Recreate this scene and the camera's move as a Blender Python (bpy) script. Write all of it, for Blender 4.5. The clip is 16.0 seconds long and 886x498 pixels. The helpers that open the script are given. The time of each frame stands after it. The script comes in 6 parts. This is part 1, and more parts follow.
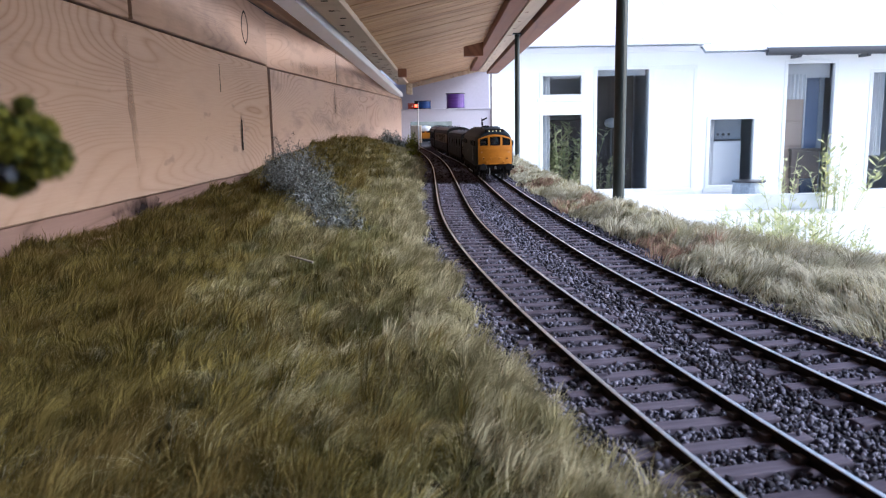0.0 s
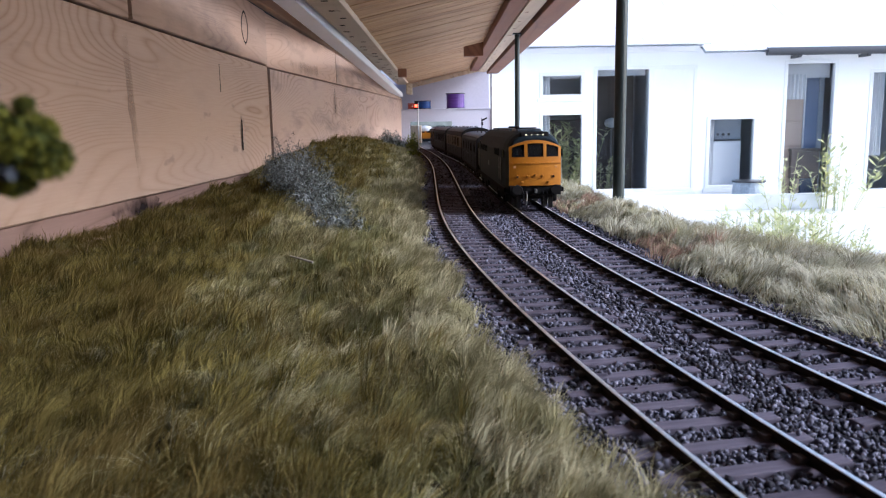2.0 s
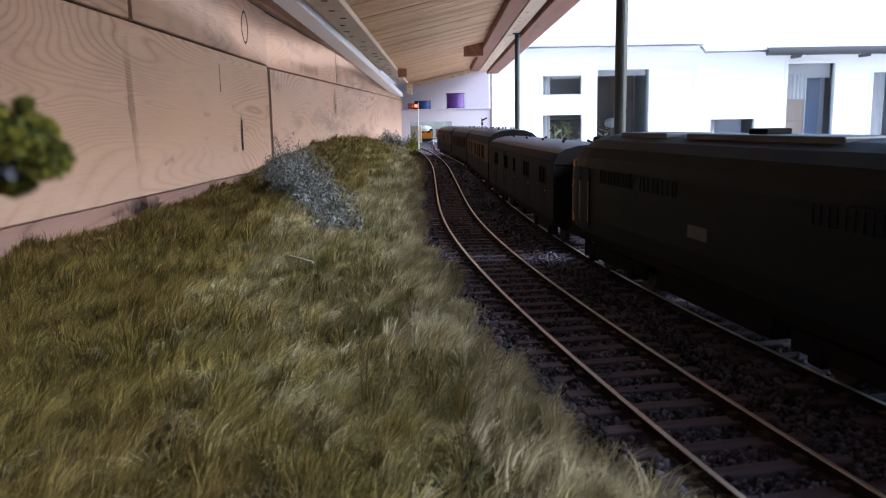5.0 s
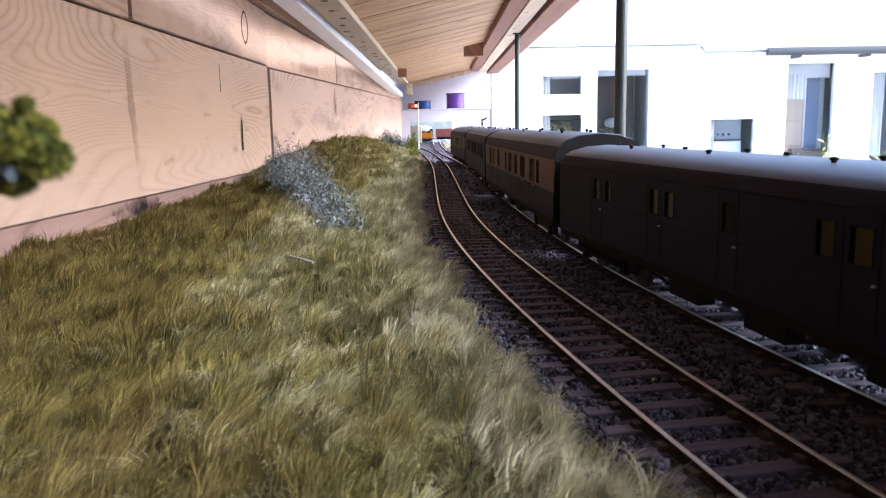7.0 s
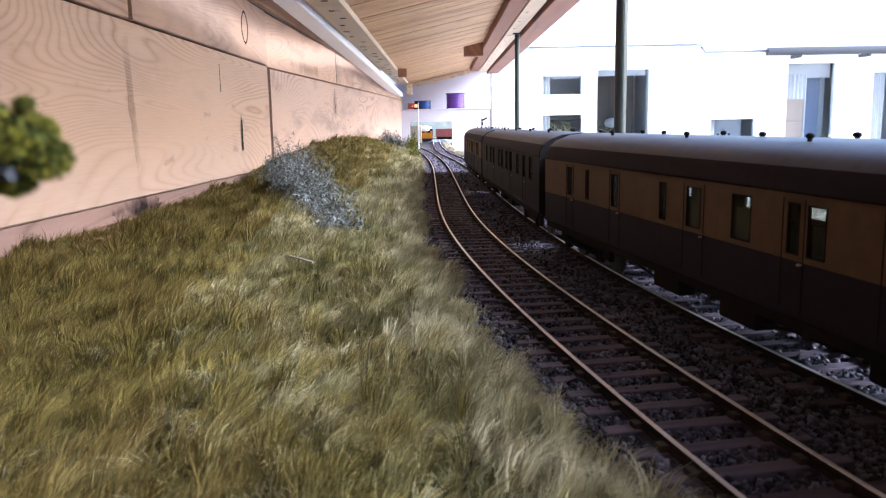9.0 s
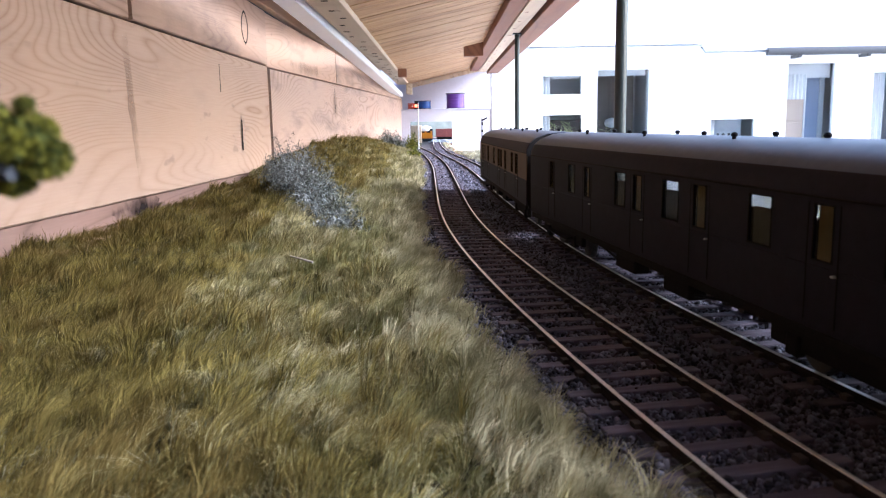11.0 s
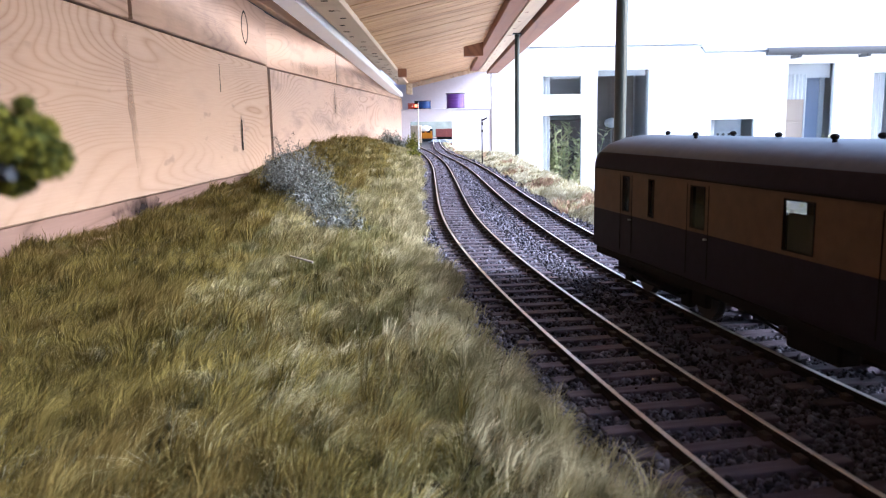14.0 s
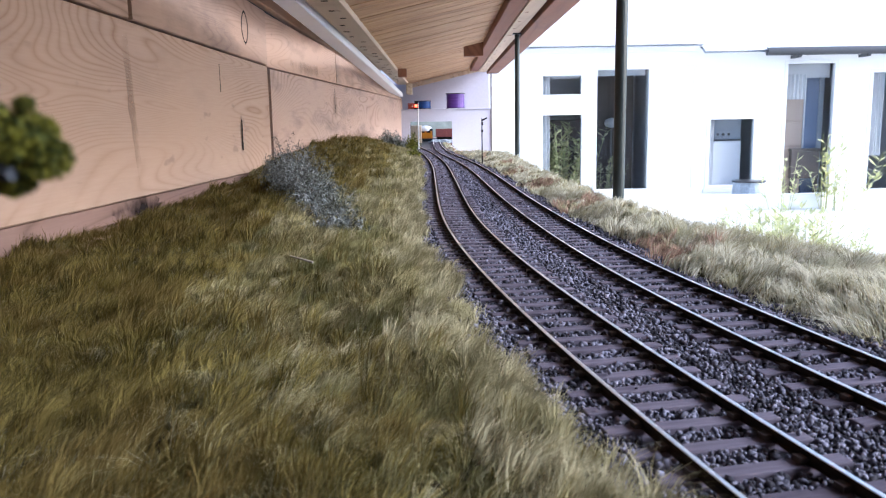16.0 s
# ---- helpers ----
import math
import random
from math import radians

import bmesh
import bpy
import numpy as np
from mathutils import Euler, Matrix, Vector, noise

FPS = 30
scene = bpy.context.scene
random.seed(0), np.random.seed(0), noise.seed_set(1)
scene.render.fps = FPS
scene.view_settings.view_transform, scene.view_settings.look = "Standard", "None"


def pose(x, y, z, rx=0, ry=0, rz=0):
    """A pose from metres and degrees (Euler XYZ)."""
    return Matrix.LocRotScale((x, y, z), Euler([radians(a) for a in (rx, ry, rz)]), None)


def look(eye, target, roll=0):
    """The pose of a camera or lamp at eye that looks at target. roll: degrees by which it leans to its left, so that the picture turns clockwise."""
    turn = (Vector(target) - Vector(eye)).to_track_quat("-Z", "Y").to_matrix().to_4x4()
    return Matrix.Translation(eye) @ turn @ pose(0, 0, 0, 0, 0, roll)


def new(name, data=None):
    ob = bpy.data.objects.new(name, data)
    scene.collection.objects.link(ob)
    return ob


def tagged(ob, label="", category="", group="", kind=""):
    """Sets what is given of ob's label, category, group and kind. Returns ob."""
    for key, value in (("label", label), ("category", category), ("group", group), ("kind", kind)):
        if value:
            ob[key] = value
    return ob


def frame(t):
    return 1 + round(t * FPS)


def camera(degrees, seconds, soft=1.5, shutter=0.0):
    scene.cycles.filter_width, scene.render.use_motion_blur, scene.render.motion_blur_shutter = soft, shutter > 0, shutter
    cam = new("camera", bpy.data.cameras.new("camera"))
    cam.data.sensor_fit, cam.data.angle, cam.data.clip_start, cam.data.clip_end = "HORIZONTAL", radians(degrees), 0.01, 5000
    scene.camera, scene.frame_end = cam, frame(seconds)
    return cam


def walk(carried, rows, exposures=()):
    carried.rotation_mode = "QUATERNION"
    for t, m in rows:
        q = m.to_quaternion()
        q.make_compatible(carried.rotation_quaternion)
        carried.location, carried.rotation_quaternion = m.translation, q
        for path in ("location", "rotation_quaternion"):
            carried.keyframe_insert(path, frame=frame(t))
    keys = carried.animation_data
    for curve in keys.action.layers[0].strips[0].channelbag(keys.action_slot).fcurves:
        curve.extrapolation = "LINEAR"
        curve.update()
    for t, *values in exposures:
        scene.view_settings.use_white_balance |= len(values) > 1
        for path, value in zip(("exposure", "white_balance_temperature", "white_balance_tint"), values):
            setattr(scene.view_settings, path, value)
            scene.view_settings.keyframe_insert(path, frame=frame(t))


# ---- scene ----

# ---------------------------------------------------------------- camera
cam = camera(59.74, 16.0, soft=1.15)
cam.data.dof.use_dof = True
cam.data.dof.focus_distance = 0.75
cam.data.dof.aperture_fstop = 44.0
EYE = pose(0, 0, 0.0915, 90 - 9.217, 0, 0) @ pose(0, 0, 0, 0, 0, -1.03)
walk(cam, [(0.0, EYE), (16.0, EYE)], exposures=[(0.0, 1.1, 5350, 11), (4.2, 1.05, 5350, 11), (6.3, 2.0, 5350, 11), (7.0, 2.15, 5350, 11), (14.0, 2.15, 5350, 11), (15.0, 1.95, 5350, 11), (16.0, 1.45, 5350, 11)])

# ---------------------------------------------------------------- light
world = bpy.data.worlds.new("sky")
scene.world = world
world.use_nodes = True
wn = world.node_tree.nodes
sky = wn.new("ShaderNodeTexSky")
sky.sky_type, sky.sun_disc = "NISHITA", False
sky.sun_elevation, sky.sun_rotation = radians(30), radians(105)
sky.air_density, sky.dust_density = 1.0, 3.0
world.node_tree.links.new(sky.outputs[0], wn["Background"].inputs[0])
wn["Background"].inputs[1].default_value = 0.135
sun_data = bpy.data.lights.new("sun", "SUN")
sun_data.energy, sun_data.angle, sun_data.color = 2.4, radians(21), (1.0, 0.99, 0.98)
sun = new("sun", sun_data)
sun.matrix_world = look((8.0, -2.2, 4.8), (0, 0, 0))


# ---------------------------------------------------------------- materials
def mat(name, a, b=None, rough=0.6, metal=0.0, fine=300.0, coarse=30.0, bump=0.0, stretch=(1, 1, 1), island=0.0, objrand=0.0,
        c=None, translucent=0.0, coat=0.0, spec=0.5):
    """A surface of colours a and b, mixed by fine grain and coarse stains; c tints broad patches."""
    m = bpy.data.materials.new(name)
    m.use_nodes = True
    n, l = m.node_tree.nodes, m.node_tree.links
    bs = n["Principled BSDF"]
    b = b or tuple(v * 0.8 for v in a)
    co = n.new("ShaderNodeTexCoord")
    mp = n.new("ShaderNodeMapping")
    mp.inputs["Scale"].default_value = stretch
    l.new(co.outputs["Object"], mp.inputs[0])
    n1, n2 = n.new("ShaderNodeTexNoise"), n.new("ShaderNodeTexNoise")
    n1.inputs["Scale"].default_value, n2.inputs["Scale"].default_value = fine, coarse
    n1.inputs["Detail"].default_value, n2.inputs["Detail"].default_value = 4, 3
    l.new(mp.outputs[0], n1.inputs[0])
    l.new(mp.outputs[0], n2.inputs[0])
    add = n.new("ShaderNodeMath")
    add.operation = "ADD"
    l.new(n1.outputs[0], add.inputs[0])
    l.new(n2.outputs[0], add.inputs[1])
    last = add.outputs[0]
    for amount, node, socket in ((island, "ShaderNodeNewGeometry", "Random Per Island"), (objrand, "ShaderNodeObjectInfo", "Random")):
        if amount:
            g = n.new(node)
            ma = n.new("ShaderNodeMath")
            ma.operation = "MULTIPLY_ADD"
            l.new(g.outputs[socket], ma.inputs[0])
            ma.inputs[1].default_value = amount
            l.new(last, ma.inputs[2])
            su = n.new("ShaderNodeMath")
            su.operation = "SUBTRACT"
            l.new(ma.outputs[0], su.inputs[0])
            su.inputs[1].default_value = amount / 2
            last = su.outputs[0]
    mr = n.new("ShaderNodeMapRange")
    mr.inputs[1].default_value, mr.inputs[2].default_value = 0.65, 1.35
    l.new(last, mr.inputs[0])
    mix = n.new("ShaderNodeMix")
    mix.data_type = "RGBA"
    mix.inputs[6].default_value, mix.inputs[7].default_value = (*a, 1), (*b, 1)
    l.new(mr.outputs[0], mix.inputs[0])
    col = mix.outputs[2]
    if c:
        n3 = n.new("ShaderNodeTexNoise")
        n3.inputs["Scale"].default_value, n3.inputs["Detail"].default_value = coarse * 0.45, 2
        l.new(co.outputs["Object"], n3.inputs[0])
        m3 = n.new("ShaderNodeMapRange")
        m3.inputs[1].default_value, m3.inputs[2].default_value = 0.45, 0.65
        l.new(n3.outputs[0], m3.inputs[0])
        mc = n.new("ShaderNodeMix")
        mc.data_type = "RGBA"
        mc.inputs[7].default_value = (*c, 1)
        l.new(m3.outputs[0], mc.inputs[0])
        l.new(col, mc.inputs[6])
        col = mc.outputs[2]
    l.new(col, bs.inputs["Base Color"])
    bs.inputs["Roughness"].default_value, bs.inputs["Metallic"].default_value = rough, metal
    bs.inputs["Coat Weight"].default_value = coat
    bs.inputs["Specular IOR Level"].default_value = spec
    if bump:
        bp = n.new("ShaderNodeBump")
        bp.inputs["Strength"].default_value, bp.inputs["Distance"].default_value = bump, 0.001
        l.new(last, bp.inputs["Height"])
        l.new(bp.outputs[0], bs.inputs["Normal"])
    if translucent:
        tr = n.new("ShaderNodeBsdfTranslucent")
        l.new(col, tr.inputs[0])
        ms = n.new("ShaderNodeMixShader")
        ms.inputs[0].default_value = translucent
        l.new(bs.outputs[0], ms.inputs[1])
        l.new(tr.outputs[0], ms.inputs[2])
        l.new(ms.outputs[0], n["Material Output"].inputs[0])
    return m


def wood(name, a, b, stain, rings=30.0, along=0.2, bump=0.25, patch=0.5, axis="Y", rough=0.65, figure=10.0, line=3.0, vary=0.0, blotch=7.0, warm=None):
    """Sawn softwood: figured growth rings that swirl along the board, fine fibre, weather stains; vary shifts the tone board by board."""
    m = bpy.data.materials.new(name)
    m.use_nodes = True
    n, l = m.node_tree.nodes, m.node_tree.links
    bs = n["Principled BSDF"]

    def node(kind, **values):
        nd = n.new(kind)
        for k, v in values.items():
            nd.inputs[k.replace("_", " ")].default_value = v
        return nd

    def math_node(op, x, y, z=None):
        nd = n.new("ShaderNodeMath")
        nd.operation = op
        for k, v in enumerate((x, y, z)):
            if isinstance(v, (int, float)):
                nd.inputs[k].default_value = v
            elif v is not None:
                l.new(v, nd.inputs[k])
        return nd.outputs[0]

    def ranged(x, lo, hi, top=1.0):
        nd = n.new("ShaderNodeMapRange")
        nd.inputs[1].default_value, nd.inputs[2].default_value, nd.inputs[4].default_value = lo, hi, top
        l.new(x, nd.inputs[0])
        return nd.outputs[0]

    def blend(f, x, y):
        nd = n.new("ShaderNodeMix")
        nd.data_type = "RGBA"
        l.new(f, nd.inputs[0])
        for k, v in ((6, x), (7, y)):
            if isinstance(v, tuple):
                nd.inputs[k].default_value = (*v, 1)
            else:
                l.new(v, nd.inputs[k])
        return nd.outputs[2]

    def stretched(vec):
        mp = n.new("ShaderNodeMapping")
        mp.inputs["Scale"].default_value = vec if axis == "Y" else (vec[1], vec[0], vec[2])
        l.new(shift.outputs[0], mp.inputs[0])
        return mp.outputs[0]

    def noise_at(vec, scale, detail, rough_=0.5, distort=0.0):
        nd = node("ShaderNodeTexNoise", Scale=scale, Detail=detail, Roughness=rough_, Distortion=distort)
        l.new(vec, nd.inputs[0])
        return nd.outputs[0]

    co, oi, ge = n.new("ShaderNodeTexCoord"), n.new("ShaderNodeObjectInfo"), n.new("ShaderNodeNewGeometry")
    pick = math_node("ADD", oi.outputs["Random"], ge.outputs["Random Per Island"])
    shift, sc = n.new("ShaderNodeVectorMath"), n.new("ShaderNodeVectorMath")
    shift.operation, sc.operation = "ADD", "SCALE"
    sc.inputs[0].default_value = (3.1, 5.3, 2.2)
    l.new(pick, sc.inputs["Scale"])
    l.new(co.outputs["Object"], shift.inputs[0])
    l.new(sc.outputs[0], shift.inputs[1])
    swirl = noise_at(stretched((1, along, 1)), figure, 1.6, 0.35, 0.5)
    ring = math_node("POWER", math_node("PINGPONG", math_node("MULTIPLY", swirl, rings), 1.0), line)
    strength = ranged(noise_at(stretched((1, 0.3, 1)), 8.0, 2.0), 0.36, 0.62)
    fibre = noise_at(stretched((1, 0.05, 1)), 420.0, 4.0)
    grain = math_node("MULTIPLY_ADD", ring, strength, math_node("MULTIPLY", fibre, 0.55))
    tone = math_node("MULTIPLY_ADD", math_node("SUBTRACT", pick, 0.75), vary, grain)
    col = blend(ranged(tone, 0.15, 1.25), a, b)
    col = blend(ranged(noise_at(stretched((1, 0.5, 1)), 4.0, 3.0), 0.4, 0.7, 0.55), col, warm or tuple(v * k for v, k in zip(a, (1.04, 0.94, 0.86))))
    col = blend(ranged(noise_at(stretched((1, 0.45, 1.6)), blotch, 6.0, 0.62), 0.52, 0.74, patch), col, stain)
    # short dark flecks and knots
    col = blend(ranged(noise_at(stretched((1, 0.35, 1)), 46.0, 2.0), 0.69, 0.76, 0.6), col, stain)
    l.new(col, bs.inputs["Base Color"])
    bs.inputs["Roughness"].default_value = rough
    bs.inputs["Specular IOR Level"].default_value = 0.3
    bp = n.new("ShaderNodeBump")
    bp.inputs["Strength"].default_value, bp.inputs["Distance"].default_value = bump, 0.0008
    l.new(fibre, bp.inputs["Height"])
    l.new(bp.outputs[0], bs.inputs["Normal"])
    return m


def stain(name, colour, cover, fine):
    """A stain soaked into the wood: ragged, and fading out towards its rim."""
    m = bpy.data.materials.new(name)
    m.use_nodes = True
    n, l = m.node_tree.nodes, m.node_tree.links
    bs = n["Principled BSDF"]
    bs.inputs["Base Color"].default_value, bs.inputs["Roughness"].default_value = (*colour, 1), 0.9
    bs.inputs["Specular IOR Level"].default_value = 0.1
    co, ns, dist = n.new("ShaderNodeTexCoord"), n.new("ShaderNodeTexNoise"), n.new("ShaderNodeVectorMath")
    ns.inputs["Scale"].default_value, ns.inputs["Detail"].default_value = fine, 5.0
    l.new(co.outputs["Object"], ns.inputs[0])
    dist.operation = "DISTANCE"
    dist.inputs[1].default_value = (0.5, 0.5, 0.5)
    l.new(co.outputs["Generated"], dist.inputs[0])
    add, mr = n.new("ShaderNodeMath"), n.new("ShaderNodeMapRange")
    add.operation = "MULTIPLY_ADD"
    l.new(dist.outputs["Value"], add.inputs[0])
    add.inputs[1].default_value = -1.1
    l.new(ns.outputs[0], add.inputs[2])
    mr.inputs[1].default_value, mr.inputs[2].default_value, mr.inputs[4].default_value = -0.05, 0.35, cover
    l.new(add.outputs[0], mr.inputs[0])
    ms, tr = n.new("ShaderNodeMixShader"), n.new("ShaderNodeBsdfTransparent")
    l.new(mr.outputs[0], ms.inputs[0])
    l.new(tr.outputs[0], ms.inputs[1])
    l.new(bs.outputs[0], ms.inputs[2])
    l.new(ms.outputs[0], n["Material Output"].inputs[0])
    return m


def glass(name, tint=(0.9, 0.95, 0.95), rough=0.02, mixin=0.85):
    m = bpy.data.materials.new(name)
    m.use_nodes = True
    n, l = m.node_tree.nodes, m.node_tree.links
    bs = n["Principled BSDF"]
    bs.inputs["Base Color"].default_value = (0.02, 0.02, 0.02, 1)
    bs.inputs["Roughness"].default_value = rough
    tr = n.new("ShaderNodeBsdfTransparent")
    tr.inputs[0].default_value = (*tint, 1)
    ms = n.new("ShaderNodeMixShader")
    ms.inputs[0].default_value = mixin
    l.new(bs.outputs[0], ms.inputs[1])
    l.new(tr.outputs[0], ms.inputs[2])
    l.new(ms.outputs[0], n["Material Output"].inputs[0])
    return m


def glow(name, colour, strength):
    m = bpy.data.materials.new(name)
    m.use_nodes = True
    bs = m.node_tree.nodes["Principled BSDF"]
    bs.inputs["Base Color"].default_value = (*colour, 1)
    bs.inputs["Emission Color"].default_value = (*colour, 1)
    bs.inputs["Emission Strength"].default_value = strength
    return m


M_BOARD = wood("sawn_board", (0.475, 0.335, 0.25), (0.31, 0.185, 0.12), (0.27, 0.18, 0.14), rings=120, along=0.15, patch=0.35, figure=7.0, warm=(0.50, 0.335, 0.235))
M_BOARD_FAR = wood("knotty_board", (0.51, 0.365, 0.29), (0.27, 0.17, 0.125), (0.17, 0.125, 0.11), rings=80, along=0.25, patch=0.75, figure=8.0, blotch=9.0)
M_BOARD_UP = wood("weathered_board", (0.48, 0.325, 0.235), (0.27, 0.165, 0.11), (0.15, 0.105, 0.085), rings=90, along=0.06, patch=0.85, figure=10.0, vary=0.6, blotch=6.0)
M_STAIN = stain("water_stain", (0.17, 0.11, 0.09), 0.30, 30.0)
M_PATCH = stain("dark_plinth_patch", (0.03, 0.022, 0.02), 0.95, 45.0)
M_PLINTH = wood("stained_plinth", (0.29, 0.185, 0.145), (0.16, 0.095, 0.07), (0.10, 0.07, 0.062), rings=30, along=0.12, patch=0.85, blotch=11.0)
M_CEIL = wood("pine_lining", (0.56, 0.36, 0.19), (0.34, 0.19, 0.095), (0.25, 0.145, 0.08), rings=20, along=0.05, axis="X", patch=0.5, vary=0.5)
M_BEAM = wood("brown_beam", (0.23, 0.10, 0.05), (0.13, 0.05, 0.025), (0.07, 0.03, 0.02), rings=18, along=0.06)
M_BEAM_LIGHT = wood("brown_moulding", (0.50, 0.37, 0.27), (0.36, 0.25, 0.17), (0.2, 0.14, 0.09), rings=18, along=0.06)
M_BATTEN = wood("pale_batten", (0.58, 0.47, 0.34), (0.42, 0.32, 0.22), (0.2, 0.15, 0.1), rings=18, along=0.06, patch=0.4)
M_TRUNK = mat("white_plastic", (0.90, 0.91, 0.93), (0.84, 0.85, 0.88), rough=0.3, fine=80, coarse=8)
# white paint dimmed and blued, so the end wall's shade is in its colour
M_WHITE = mat("shade_dimmed_white", (0.50, 0.49, 0.57), (0.44, 0.43, 0.51), rough=0.8, fine=120, coarse=6, bump=0.1)
M_RENDER = mat("white_render", (0.88, 0.88, 0.87), (0.83, 0.83, 0.82), rough=0.9, fine=60, coarse=1.2, bump=0.2)
M_FRAME = mat("white_upvc", (0.80, 0.80, 0.80), (0.76, 0.76, 0.76), rough=0.3, fine=30, coarse=3)
M_PATIO = mat("pale_paving", (0.74, 0.72, 0.69), (0.62, 0.60, 0.57), rough=0.9, fine=25, coarse=1.5, bump=0.2)
M_SLATE = mat("pale_roof_tile", (0.80, 0.81, 0.84), (0.66, 0.67, 0.70), rough=0.5, fine=20, coarse=2, objrand=0.3)
M_GUTTER = mat("grey_gutter", (0.06, 0.06, 0.065), (0.045, 0.045, 0.05), rough=0.35, fine=30, coarse=3)
M_POST = mat("dark_green_post", (0.012, 0.018, 0.017), (0.022, 0.03, 0.027), rough=0.38, fine=200, coarse=15, bump=0.1)
M_ROOM = mat("room_wall", (0.80, 0.79, 0.83), (0.72, 0.71, 0.75), rough=0.9, fine=8, coarse=1)
M_DARK = mat("dark_furniture", (0.17, 0.13, 0.11), (0.10, 0.08, 0.07), rough=0.5, fine=20, coarse=2)
M_CURTAIN = mat("net_curtain", (0.88, 0.89, 0.90), (0.80, 0.81, 0.83), rough=0.9, fine=30, coarse=4, stretch=(6, 6, 0.3), translucent=0.3)
M_PANE = glass("window_pane", (0.97, 0.98, 0.99), mixin=0.88)
M_SOIL = mat("scenic_soil", (0.05, 0.04, 0.018), (0.022, 0.018, 0.009), rough=1.0, fine=400, coarse=40, bump=0.5, spec=0.1)
M_BED = mat("ballast_bed", (0.045, 0.043, 0.055), (0.02, 0.019, 0.025), rough=0.95, fine=500, coarse=60, bump=0.8)
M_STONE = mat("ballast_stone", (0.155, 0.150, 0.20), (0.018, 0.016, 0.023), rough=0.75, fine=600, coarse=25, island=1.2, spec=0.2)
M_SLEEPER = mat("sleeper_plastic", (0.125, 0.108, 0.140), (0.066, 0.055, 0.073), rough=0.65, fine=500, coarse=60, stretch=(0.2, 1, 1), bump=0.3, objrand=0.5, spec=0.12)
M_CHAIR = mat("rusty_chair", (0.045, 0.028, 0.022), (0.02, 0.014, 0.012), rough=0.8, fine=600, coarse=60, island=0.4)
M_RAIL = mat("rusty_rail_side", (0.022, 0.014, 0.012), (0.011, 0.008, 0.007), rough=0.8, fine=500, coarse=30, spec=0.15)
M_RAILTOP = mat("polished_rail_head", (0.86, 0.84, 0.82), (0.68, 0.65, 0.62), rough=0.34, metal=0.85, fine=300, coarse=20)
M_STRAW = mat("straw_grass", (0.46, 0.40, 0.205), (0.085, 0.075, 0.026), rough=0.75, fine=90, coarse=45, island=1.05, c=(0.19, 0.18, 0.07), translucent=0.15, spec=0.2)
M_OLIVE = mat("olive_grass", (0.255, 0.20, 0.050), (0.045, 0.037, 0.010), rough=0.75, fine=90, coarse=38, island=1.0, c=(0.16, 0.115, 0.032), translucent=0.15, spec=0.2)
M_PALE = mat("pale_dry_grass", (0.50, 0.45, 0.29), (0.19, 0.165, 0.085), rough=0.75, fine=90, coarse=55, island=0.7, c=(0.28, 0.25, 0.13), translucent=0.15, spec=0.2)
# dry grass lightened to carry the light from the open side
M_SUNLIT = mat("sunlit_pale_grass", (0.76, 0.73, 0.60), (0.32, 0.30, 0.21), rough=0.75, fine=90, coarse=55, island=0.7, c=(0.46, 0.44, 0.31), translucent=0.4, spec=0.2)
M_RUST = mat("russet_grass", (0.50, 0.35, 0.265), (0.22, 0.135, 0.095), rough=0.8, fine=120, coarse=30, island=0.7, translucent=0.35, spec=0.2)
M_SAGE = mat("grey_shrub", (0.25, 0.265, 0.265), (0.012, 0.015, 0.011), rough=0.85, fine=300, coarse=60, island=0.9, c=(0.05, 0.052, 0.022), translucent=0.05, spec=0.2)
M_STALK = mat("grey_stalk", (0.20, 0.19, 0.175), (0.08, 0.075, 0.065), rough=0.9, fine=300, coarse=40, spec=0.2)
M_TWIG = mat("pale_twig", (0.32, 0.29, 0.24), (0.16, 0.14, 0.11), rough=0.9, fine=300, coarse=40)
M_LEAF = mat("tree_foliage", (0.20, 0.185, 0.02), (0.022, 0.034, 0.010), rough=0.8, fine=400, coarse=130, island=0.7, translucent=0.3, spec=0.2)
M_BARK = mat("dark_bark", (0.045, 0.05, 0.06), (0.02, 0.022, 0.028), rough=0.95, fine=300, coarse=40, bump=0.5)
M_GARDEN = mat("garden_leaf", (0.70, 0.68, 0.40), (0.42, 0.45, 0.20), rough=0.6, fine=20, coarse=3, island=0.7, translucent=0.4)
M_YELLOW = mat("warning_yellow", (0.40, 0.145, 0.003), (0.31, 0.11, 0.003), rough=0.5, fine=250, coarse=25, spec=0.3)
M_PLATE = mat("faded_plate", (0.42, 0.20, 0.07), (0.36, 0.16, 0.05), rough=0.5, fine=250, coarse=25)
M_FADED = mat("faded_lettering", (0.10, 0.10, 0.10), (0.06, 0.06, 0.06), rough=0.6, fine=250, coarse=25)
# blue taken near black, with the loco side's shade held in the colour
M_BLUE = mat("shade_dark_blue", (0.009, 0.014, 0.019), (0.013, 0.018, 0.023), rough=0.55, fine=250, coarse=25, spec=0.08)
M_ROOFBLUE = mat("weathered_roof_blue", (0.035, 0.045, 0.060), (0.02, 0.026, 0.034), rough=0.5, fine=250, coarse=30)
M_BLACK = mat("sooty_black", (0.008, 0.0075, 0.008), (0.013, 0.011, 0.011), rough=0.8, fine=300, coarse=40, spec=0.08)
M_STEEL = mat("worn_steel", (0.32, 0.31, 0.30), (0.2, 0.19, 0.18), rough=0.4, metal=0.8, fine=300, coarse=30)
M_WHEEL = mat("oily_steel", (0.05, 0.047, 0.045), (0.03, 0.028, 0.027), rough=0.55, metal=0.5, fine=300, coarse=30)
